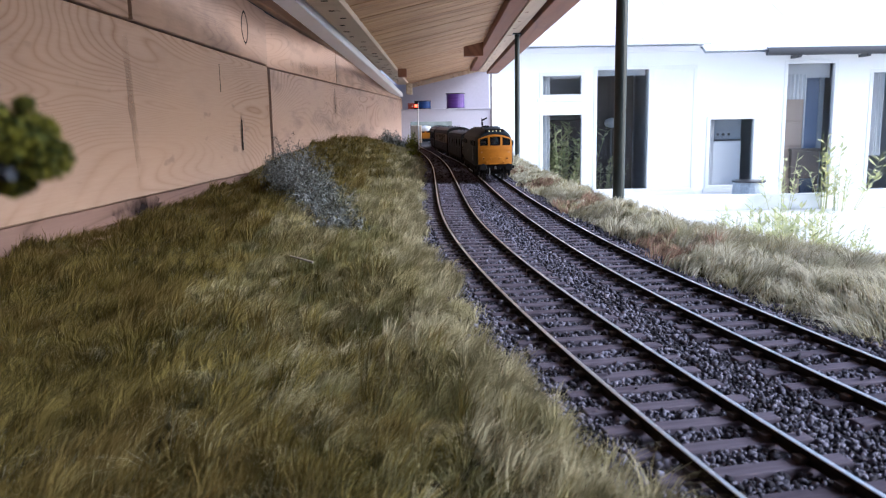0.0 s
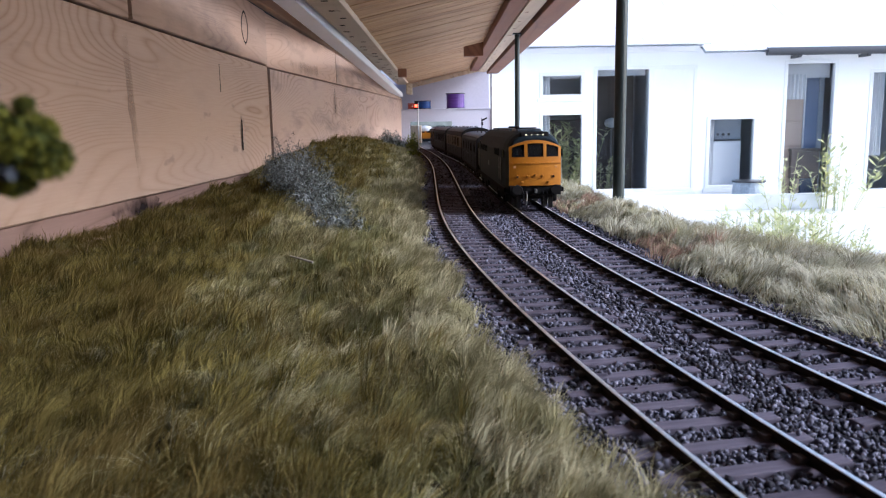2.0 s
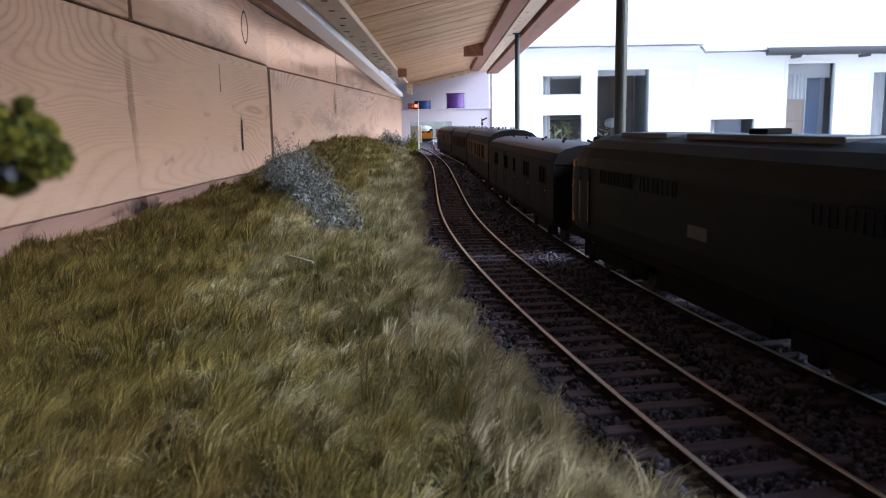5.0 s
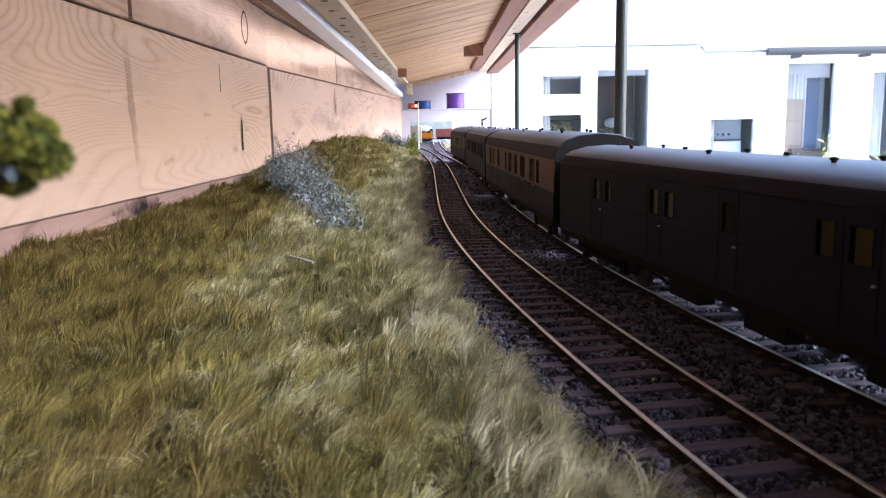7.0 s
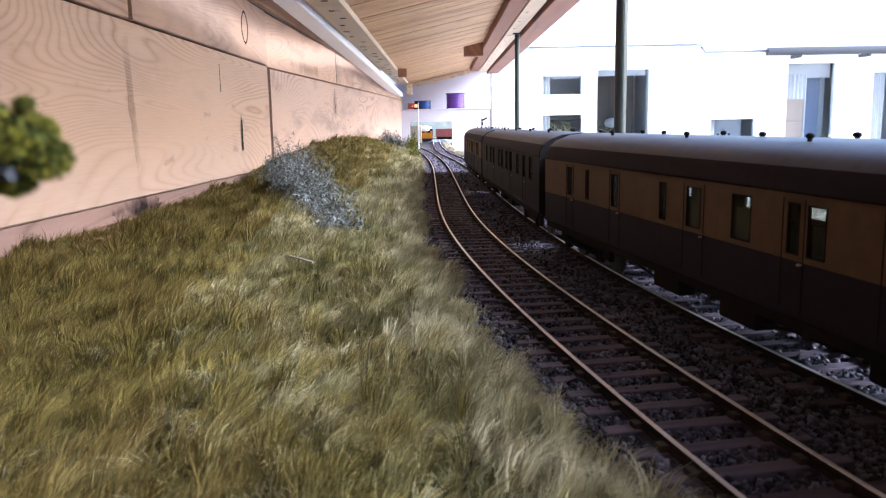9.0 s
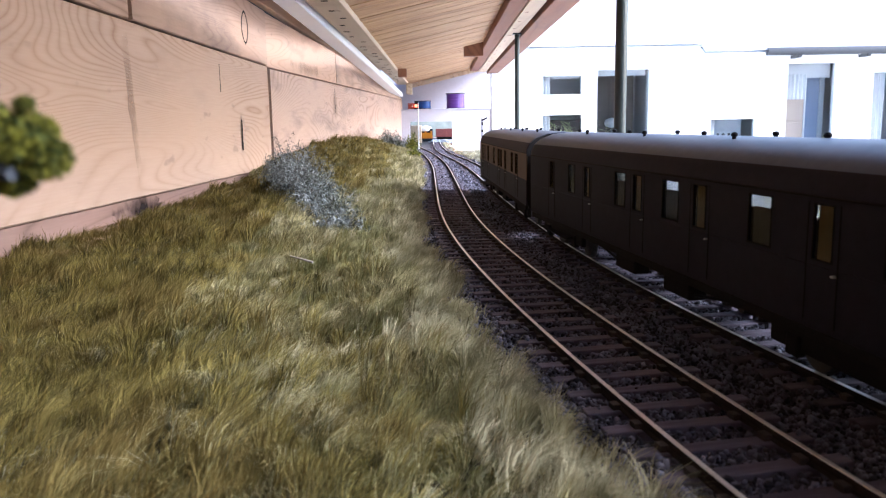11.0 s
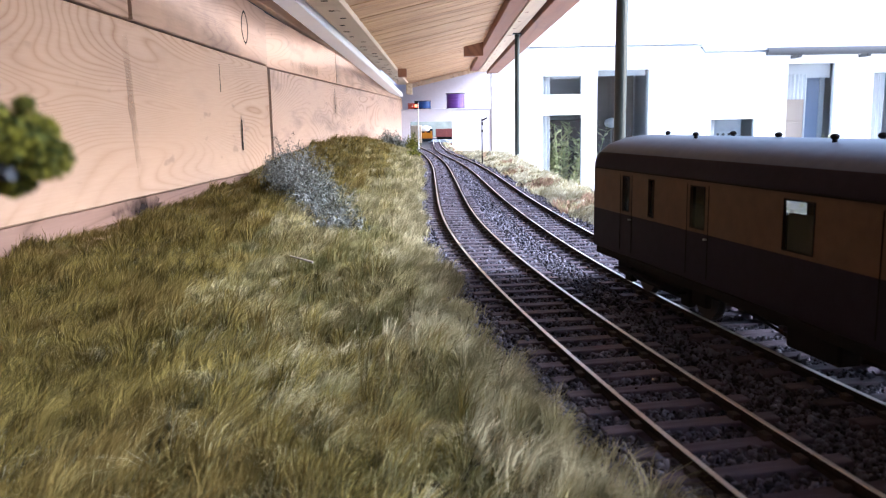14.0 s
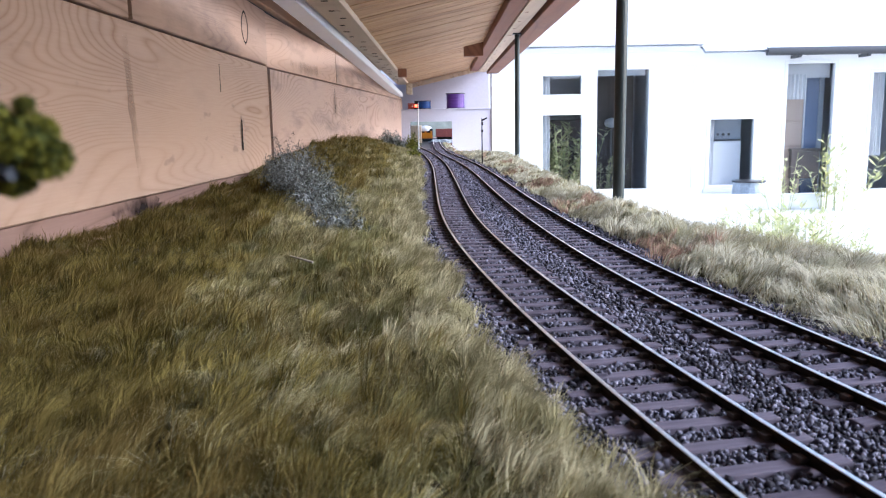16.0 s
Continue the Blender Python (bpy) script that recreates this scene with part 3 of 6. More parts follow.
    # posts that carry the roof edge
    for n_, (x, y, r) in enumerate(((0.2068, 0.905, 0.0068), (0.2215, 2.27, 0.0072))):
        po = tagged(empty("roof_post"), "dark green metal post carrying the roof edge", "post", "roof posts")
        part("tube", cyl((x - 0.001, y, -1.1), (x + 0.001, y, 0.3428), r, seg=24), M_POST, po, smooth=False)
        part("cap_plate", box((x - 0.012, y - 0.012, 0.3385), (x + 0.012, y + 0.012, 0.3429), 0.0008), M_POST, po)
        part("foot_flange", cyl((x, y, -1.1), (x, y, -1.088), 0.03, seg=20), M_POST, po)


# ---------------------------------------------------------------- spools on the shelf
def spool(x, y, z, r, h, material, label):
    sp = tagged(empty("wire_spool", pose(x, y, z)), label, "spool", "wire spools")
    part("flange", cyl((0, 0, 0), (0, 0, 0.004), r, seg=28), M_SPOOL, sp)
    part("flange", cyl((0, 0, h - 0.004), (0, 0, h), r, seg=28), M_SPOOL, sp)
    bm = bmesh.new()
    turns = 9
    for i in range(turns):
        z0 = 0.004 + (h - 0.008) * i / turns
        add_cyl(bm, (0, 0, z0), (0, 0, z0 + (h - 0.008) / turns), r * (0.90 + 0.02 * (i % 2)), r * 0.9, 24)
    part("wound_wire", bm, material, sp)


# ---------------------------------------------------------------- baseboard, banks
EDGE_Y = [-2.9, -1.0, -0.3, 0.1, 0.3, 0.47, 0.54, 0.58, 0.69, 0.9, 1.4, 1.93, 2.36, 2.46, 2.7, 3.9]
EDGE_X = [1.52, 0.82, 0.60, 0.48, 0.36, 0.276, 0.248, 0.224, 0.202, 0.182, 0.179, 0.184, 0.19, 0.066, 0.044, 0.02]
WALL_Y = [0.0, 0.6, 0.78, 0.95, 1.05, 1.3, 1.65, 1.95, 2.3, 2.7, 3.3, 4.0]
WALL_Z = [-0.026, -0.027, -0.026, -0.029, -0.026, -0.019, 0.002, 0.024, 0.026, 0.022, 0.0, -0.01]


def left_edge(y):
    return np.interp(y, LY, LX) - 0.0405 - 0.004 * np.sin(y * 23) - 0.003 * np.sin(y * 61 + 1)


def right_edge(y):
    return np.interp(y, RY, RX) + 0.036 + 0.004 * np.sin(y * 19 + 2) + 0.003 * np.sin(y * 47)


def wall_x(y):
    return np.where(y < 1.675, -0.366, -0.366 + 0.0755 * (y - 1.675))


def hill(x, y):
    """Height of the scenic ground left of the line."""
    e = left_edge(y) - x
    span = np.maximum(left_edge(y) - wall_x(y), 0.02)
    u = np.clip(e / span, 0, 1)
    z = -0.0075 + (np.interp(y, WALL_Y, WALL_Z) + 0.0075) * u ** 1.3
    z = z + 0.007 * np.clip(e / 0.03, 0, 1)
    z = z + 0.026 * np.exp(-((x + 0.23) / 0.08) ** 2 - ((y - 2.15) / 0.38) ** 2)
    z = z + 0.010 * np.exp(-((x + 0.16) / 0.06) ** 2 - ((y - 0.85) / 0.25) ** 2)
    z = z + (0.0028 * np.sin(x * 57 + y * 23) + 0.002 * np.sin(y * 71 - x * 31)) * np.clip(e / 0.03, 0, 1)
    return z


def verge(x, y):
    """Height of the bank on the open side."""
    e = x - right_edge(y)
    z = -0.0075 + 0.008 * np.clip(e / 0.03, 0, 1) + 0.0015 * np.sin(x * 61 + y * 37)
    return z


def ground_grid(name, ys, lo, hi, nx, fz, material, label, category):
    verts, faces = [], []
    for y in ys:
        a, b = lo(y), hi(y)
        for i in range(nx + 1):
            x = a + (b - a) * i / nx
            verts.append((x, y, fz(x, y)))
    w = nx + 1
    for j in range(len(ys) - 1):
        for i in range(nx):
            faces.append((j * w + i, j * w + i + 1, (j + 1) * w + i + 1, (j + 1) * w + i))
    ob = link_mesh(name, verts, faces, material, smooth=True)
    return tagged(ob, label, category, kind="structure")


def grounds():
    ys = np.linspace(-2.8, 3.9, 300)
    ground_grid("bank_left", ys, lambda y: float(wall_x(y)) - 0.01, lambda y: float(left_edge(y)) + 0.004, 36, lambda x, y: float(hill(x, y)), M_SOIL, "brown scenic soil under the grass", "embankment")
    ground_grid("bank_right", ys, lambda y: float(right_edge(y)) - 0.004, lambda y: float(np.interp(y, EDGE_Y, EDGE_X)), 12, lambda x, y: float(verge(x, y)), M_SOIL, "narrow scenic bank at the board's outer edge", "embankment")
    ground_grid("ballast_bed", np.linspace(-2.8, 5.6, 360), lambda y: float(left_edge(y)) - 0.02, lambda y: float(right_edge(y)) + 0.02, 24, lambda x, y: -0.0072 + 0.0004 * math.sin(x * 300 + y * 170), M_BED, "bed of grey model ballast", "trackbed")
    # baseboard with a white fascia on its outer edge
    bm = bmesh.new()
    pts = [(float(np.interp(y, EDGE_Y, EDGE_X)), y) for y in np.linspace(-2.85, 3.89, 90)]
    top = [bm.verts.new((x, y, -0.012)) for x, y in pts] + [bm.verts.new((-0.39, 3.89, -0.012)), bm.verts.new((-0.39, -2.85, -0.012))]
    fc = bm.faces.new(top)
    ext = bmesh.ops.extrude_face_region(bm, geom=[fc])["geom"]
    bmesh.ops.translate(bm, verts=[v for v in ext if isinstance(v, bmesh.types.BMVert)], vec=(0, 0, -0.02))
    bmesh.ops.recalc_face_normals(bm, faces=bm.faces)
    tagged(part("baseboard", bm, M_PLINTH), "timber baseboard under the model line", "baseboard", kind="structure")
    bm = bmesh.new()
    sweep(bm, [(x + 0.003, y) for x, y in pts], [(0.0, -0.06), (0.0, -0.001), (0.012, -0.001), (0.012, -0.06)])
    bmesh.ops.recalc_face_normals(bm, faces=bm.faces)
    tagged(part("fascia", bm, M_FRAME), "white painted fascia along the board's outer edge", "fascia", kind="structure")
    for y in np.arange(-2.4, 4.0, 0.9):
        xo = float(np.interp(y, EDGE_Y, EDGE_X)) - 0.06
        tre = tagged(empty("trestle", pose(0, float(y), 0)), "timber trestle under the baseboard", "trestle", "trestles")
        for x in (-0.34, xo):
            part("leg", box((x - 0.022, -0.022, -1.1), (x + 0.022, 0.022, -0.076), 0.003), M_PLINTH, tre)
        part("cross_rail", box((-0.385, -0.018, -0.0755), (xo + 0.03, 0.018, -0.0325), 0.002), M_PLINTH, tre)
    tagged(part("rear_screen", box((-0.42, -2.9, -1.1), (-0.40, 4.15, -0.102), 0.003), M_PLINTH), "stained timber screen below the boarded wall", "wall", kind="structure")
    for y in (4.6, 6.1):
        tre = tagged(empty("trestle", pose(0, y, 0)), "timber trestle under the far deck", "trestle", "trestles")
        for x in (-0.5, 0.12):
            part("leg", box((x - 0.022, -0.022, -1.1), (x + 0.022, 0.022, -0.033), 0.003), M_PLINTH, tre)
    # outside ground that reaches the horizon
    g = tagged(link_mesh("ground", [(-300, -300, -1.1), (300, -300, -1.1), (300, 300, -1.1), (-300, 300, -1.1)], [(0, 1, 2, 3)], M_PATIO), "pale sunlit paving", "ground", kind="structure")
    # deck behind the opening in the end wall
    tagged(part("rear_deck", box((-0.6, 4.13, -0.032), (0.16, 6.4, -0.012), 0.002), M_PLINTH), "timber deck beyond the opening", "baseboard", kind="structure")


# ---------------------------------------------------------------- the house across the garden
WINDOWS = [  # x0, z0, x1, z1 of each opening
    (1.39, 0.42, 2.02, 0.77),
    (1.39, -0.86, 2.03, 0.23),
    (2.15, -0.92, 3.59, 0.84),
    (3.75, -0.89, 4.46, 0.13),
    (4.81, -1.03, 5.56, 0.88),
    (6.01, -0.98, 6.90, 0.74),
]


def house():
    Y = 11.0
    hs = tagged(empty("house"), "white rendered bungalow with large windows and a tiled roof", "house")
    xs = sorted({-2.0, 12.0} | {v for w in WINDOWS for v in (w[0], w[2])})
    Z0, Z1 = -1.1, 1.08
    # wall in upright strips that leave the openings free
    for a, b in zip(xs[:-1], xs[1:]):
        mid = (a + b) / 2
        gaps = sorted((w[1], w[3]) for w in WINDOWS if w[0] <= mid <= w[2])
        z = Z0
        for lo, hi in gaps + [(Z1, Z1)]:
            if lo - z > 0.005:
                part("wall", box((a, Y, z), (b, Y + 0.12, lo)), M_RENDER, hs)
            z = hi
    for x0, z0, x1, z1 in WINDOWS:
        wi = part("window", box((x0 - 0.03, Y - 0.012, z0 - 0.05), (x1 + 0.03, Y + 0.02, z0 - 0.004), 0.004), M_FRAME, hs, "white window with sill")
        t = 0.045
        for lo, hi in (((x0, z0), (x1, z0 + t)), ((x0, z1 - t), (x1, z1)), ((x0, z0 + t), (x0 + t, z1 - t)), ((x1 - t, z0 + t), (x1, z1 - t))):
            part("frame", box((lo[0] - 0.002, Y - 0.006, lo[1] - 0.002), (hi[0] + 0.002, Y + 0.08, hi[1] + 0.002), 0.004), M_FRAME, wi)
        pn = part("pane", box((x0 + t, Y + 0.045, z0 + t), (x1 - t, Y + 0.052, z1 - t)), M_PANE, wi)
        pn.visible_shadow = False
    # second leaf of the wide unit; a white panel stands for its bright curtain
    px0, pz0, px1, pz1 = WINDOWS[2]
    part("panel", box((px0 + 0.82, Y - 0.002, pz0 + 0.04), (px1 - 0.04, Y + 0.058, pz1 - 0.04), 0.004), M_FRAME, hs, "white panel standing in for the wide window's bright curtain")
    part("mullion", box((px0 + 0.77, Y - 0.004, pz0), (px0 + 0.82, Y + 0.13, pz1), 0.004), M_FRAME, hs)
    # roof: courses of tiles that step, over an uneven eaves line
    for a, b, ze in ((-2.0, 3.62, 1.10), (3.62, 12.0, 1.00)):
        rf = part("roof", box((a, 0, -0.01), (b, 2.9, 0.0), 0, Matrix.Translation((0, Y - 0.2, ze - 0.02)) @ Matrix.Rotation(radians(28), 4, "X")), M_SLATE, hs)
        tile = bpy.data.meshes.new("roof_tile")
        tb = box((0.0006, 0, 0), (0.2994, 0.36, 0.014), 0.002)
        tb.to_mesh(tile)
        tb.free()
        tile.materials.append(M_SLATE)
        for k in range(9):
            yy, zz = Y - 0.22 + k * 0.30, ze + k * 0.16
            x = a
            while x < b - 0.01:
                w = min(0.30, b - x)
                dz = random.uniform(-0.003, 0.003)
                ob = new("roof_tile", tile)
                ob.parent = rf
                ob.matrix_basis = Matrix.Translation((x + random.uniform(-0.0003, 0.0003), yy, zz + dz)) @ Matrix.Rotation(radians(28), 4, "X")
                x += 0.30
    part("fascia_board", box((-2.0, Y - 0.03, 1.02), (3.6, Y, 1.09), 0.004), M_RENDER, hs)
    bm = bmesh.new()
    add_cyl(bm, (4.46, Y - 0.22, 0.985), (12.0, Y - 0.22, 0.975), 0.055, seg=16)
    gut = part("gutter", bm, M_GUTTER, hs, "dark grey half-round gutter")
    for x in (4.88, 5.82, 7.2):
        part("bracket", box((x, Y - 0.24, 0.90), (x + 0.05, Y, 0.94), 0.004), M_GUTTER, gut)
        part("bracket", cyl((x + 0.02, Y - 0.2, 0.92), (x + 0.19, Y - 0.21, 1.02), 0.02), M_GUTTER, gut)
    # rooms behind the glass
    part("room", box((-2.0, Y + 1.9, -1.1), (12.0, Y + 2.1, 1.2)), M_ROOM, hs)
    part("room_floor", box((-2.0, Y + 0.12, -1.12), (12.0, Y + 3.4, -1.08)), M_ROOM, hs)
    part("room_ceiling", box((-2.0, Y + 0.12, 1.085), (12.0, Y + 3.6, 1.15)), M_ROOM, hs)
    for x in (-2.0, 3.2, 4.6, 5.75, 11.9):
        part("room_partition", box((x, Y + 0.125, -1.1), (x + 0.1, Y + 3.4, 1.1)), M_ROOM, hs)

    def drape(x0, x1, z0, z1, y):
        bm = bmesh.new()
        n = 20
        ring = []
        for i in range(n + 1):
            x = x0 + (x1 - x0) * i / n
            yy = y + 0.012 * math.sin(i * 1.9)
            ring.append((bm.verts.new((x, yy, z0)), bm.verts.new((x, yy, z1))))
        for p, q in zip(ring[:-1], ring[1:]):
            bm.faces.new((p[0], q[0], q[1], p[1]))
        return bm

    for wi, f0, f1, lo, hi in ((0, 0.0, 0.25, 0, 1), (1, 0.0, 0.25, 0, 1), (3, 0.0, 0.2, 0, 1), (4, 0.0, 0.48, 0.72, 0.9), (5, 0.05, 0.3, 0.3, 1)):
        x0, z0, x1, z1 = WINDOWS[wi]
        ob = tagged(part("curtain", drape(x0 + (x1 - x0) * f0 + 0.03, x0 + (x1 - x0) * f1, z0 + (z1 - z0) * lo, z0 + (z1 - z0) * hi, Y + 0.10), M_CURTAIN), "white net curtain inside a window", "curtain", "house curtains")
    for wi, frac in ((0, 0.22), (2, 0.07), (4, 0.125)):
        x0, z0, x1, z1 = WINDOWS[wi]
        x1b = x0 + 0.80 if wi == 2 else x1
        bl = tagged(empty("roller_blind"), "white roller blind drawn down a little", "blind", "house blinds")
        part("fabric", box((x0 + 0.05, Y + 0.14, z1 - (z1 - z0) * frac), (x1b - 0.05, Y + 0.145, z1 - 0.04)), M_CURTAIN, bl)
        part("roller", cyl((x0 + 0.05, Y + 0.16, z1 - 0.05), (x1b - 0.05, Y + 0.16, z1 - 0.05), 0.02), M_FRAME, bl)
    # furniture that shows behind the glass
    def cabinet(x, y, w, h, d, label):
        cb = tagged(empty("cabinet", pose(x, y, -1.08)), label, "cabinet", "room furniture")
        part("carcass", box((0, 0, 0), (w, d, h), 0.01), M_DARK, cb)
        for k in range(2):
            part("door", box((w * (0.03 + 0.48 * k), -0.02, 0.05), (w * (0.49 + 0.48 * k), 0, h - 0.05), 0.006), M_DARK, cb)
    cabinet(2.25, Y + 1.2, 0.75, 1.9, 0.4, "tall dark wooden cabinet inside the room")
    cabinet(1.75, Y + 1.4, 0.9, 1.2, 0.4, "dark wooden sideboard inside the room")
    # kitchen close behind the two eastern windows
    stove = tagged(empty("kitchen_range", pose(3.80, Y + 0.14, -1.08)), "white enamel kitchen range with a control panel", "stove")
    part("body", box((0, 0, 0), (0.50, 0.45, 0.86), 0.015), M_ENAMEL, stove)
    part("control_panel", box((-0.02, 0.08, 0.875), (0.52, 0.45, 1.19), 0.01), M_SNOW, stove)
    for k in range(4):
        part("knob", cyl((0.10 + 0.08 * k, 0.08, 0.95), (0.10 + 0.08 * k, 0.055, 0.95), 0.018, seg=12), M_GUTTER, stove)
    part("worktop", box((-0.01, -0.01, 0.8615), (0.51, 0.45, 0.8735), 0.003), M_GUTTER, stove)
    cup = tagged(empty("tall_cupboard", pose(4.86, Y + 0.26, -1.08)), "tan panelled kitchen cupboard", "cupboard")
    part("carcass", box((0, 0, 0), (0.36, 0.4, 1.86), 0.01), M_TAN, cup)
    for z0, z1 in ((0.03, 0.74), (0.77, 1.10), (1.13, 1.83)):
        part("door", box((0.012, -0.02, z0), (0.348, -0.001, z1), 0.006), M_TAN, cup)
    part("edge_trim", box((0.361, -0.01, 0.7), (0.385, 0.4, 1.86), 0.003), M_ENAMEL, cup)
    idoor = tagged(empty("inner_door", pose(5.25, Y + 0.3, -1.08)), "grey-blue painted inner door", "door")
    part("leaf", box((0, 0, 0.0), (0.20, 0.04, 1.93), 0.006), M_DOORBLUE, idoor)
    part("panel", box((0.03, -0.008, 1.05), (0.17, -0.0005, 1.85), 0.004), M_DOORBLUE, idoor)
    part("jamb", box((0.201, -0.01, 0.0), (0.27, 0.05, 1.95), 0.004), M_SNOW, idoor)
    tab = tagged(empty("kitchen_table", pose(5.02, Y + 0.125, -1.08)), "dark brown kitchen table behind the glass", "table")
    part("tabletop", box((0, 0, 0.69), (0.42, 0.10, 0.73), 0.006), M_DARK, tab)
    part("apron", box((0.01, 0.01, 0.30), (0.41, 0.09, 0.688), 0.004), M_DARK, tab)
    for x in (0.02, 0.36):
        part("leg", box((x, 0.02, 0), (x + 0.045, 0.07, 0.299), 0.004), M_DARK, tab)
    lampo = tagged(empty("table_lamp", pose(2.62, Y + 1.0, -0.2)), "round pale table lamp inside the room", "lamp")
    part("shade", add_ball(bmesh.new(), (0, 0, 0.26), 0.11, 2, (1, 1, 0.7)), M_CURTAIN, lampo)
    part("stem", cyl((0, 0, -0.88), (0, 0, 0.22), 0.015), M_STEEL, lampo)
    ke = tagged(empty("water_butt", pose(4.22, Y - 0.4, -0.93)), "round grey enamel tub below the small window", "tub")
    part("body", cyl((0, 0, -0.17), (0, 0, 0.16), 0.24, 0.2, 20), M_SNOW, ke)
    part("rim", cyl((0, 0, 0.16), (0, 0, 0.18), 0.22, seg=20), M_GUTTER, ke)
    # low white garden wall in front of the house
    tagged(part("garden_wall", box((0.6, Y - 0.9, -1.1), (9.0, Y - 0.75, -0.9), 0.01), M_RENDER), "low white rendered garden wall", "wall", kind="structure")


# ---------------------------------------------------------------- track
PITCH = 0.0169


def railway(line, name, lo, hi, label):
    tr = tagged(empty(name), label, "railway track", "model tracks", kind="structure")
    prof = [(-0.0014, -0.0036), (0.0014, -0.0036), (0.0014, -0.0032), (0.0004, -0.0027), (0.0004, -0.0012), (0.0009, -0.0009), (0.0009, -0.0002), (0.0007, 0.0), (-0.0007, 0.0), (-0.0009, -0.0002), (-0.0009, -0.0009), (-0.0004, -0.0012), (-0.0004, -0.0027), (-0.0014, -0.0032)]
    for side in (-0.0167, 0.0167):
        bm = bmesh.new()
        sweep(bm, offset_curve(line, side, lo, hi)[::2], prof, lambda i: 1 if i in (6, 7, 8) else 0)
        bmesh.ops.recalc_face_normals(bm, faces=bm.faces)
        part("rail", bm, [M_RAIL, M_RAILTOP], tr, "bullhead rail with a polished head and rusty sides")
    tie = bpy.data.meshes.new("sleeper")
    bm = box((-0.0295, -0.0031, -0.0080), (0.0295, 0.0031, -0.0037), 0.0004)
    bm.to_mesh(tie)
    bm.free()
    tie.materials.append(M_SLEEPER)
    s0, s1 = np.interp([lo, hi], line[2], line[0])
    rest = bmesh.new()
    spots = []
    for s in np.arange(s0, s1, PITCH):
        x, y = on_line(s, line)
        xb, yb = on_line(s + 0.004, line)
        a = math.atan2(yb - y, xb - x) - math.pi / 2 + random.gauss(0, 0.008)
        m = Matrix.Translation((x, y, random.uniform(-0.0003, 0.0001))) @ Matrix.Rotation(a, 4, "Z")
        if y < -0.05:
            add_box(rest, (-0.0295, -0.0031, -0.0080), (0.0295, 0.0031, -0.0037), 0, m)
            continue
        ob = new("sleeper", tie)
        ob.parent = tr
        ob.matrix_basis = m
        spots.append((x, y, a))
    part("sleeper_row", rest, M_SLEEPER, tr)["kind"] = "stuff"
    bm = bmesh.new()
    for x, y, a in spots:
        if y < 0.1 or y > 2.2:
            continue
        m = Matrix.Translation((x, y, 0)) @ Matrix.Rotation(a, 4, "Z")
        for side in (-0.0167, 0.0167):
            for k in (-1, 1):
                add_box(bm, (side + k * 0.0021 - 0.0013, -0.0019, -0.0038), (side + k * 0.0021 + 0.0013, 0.0019, -0.0019), 0, m)
    ch = part("chair", bm, M_CHAIR, tr, "small rusty rail chairs")
    ch["kind"] = "stuff"
    return spots


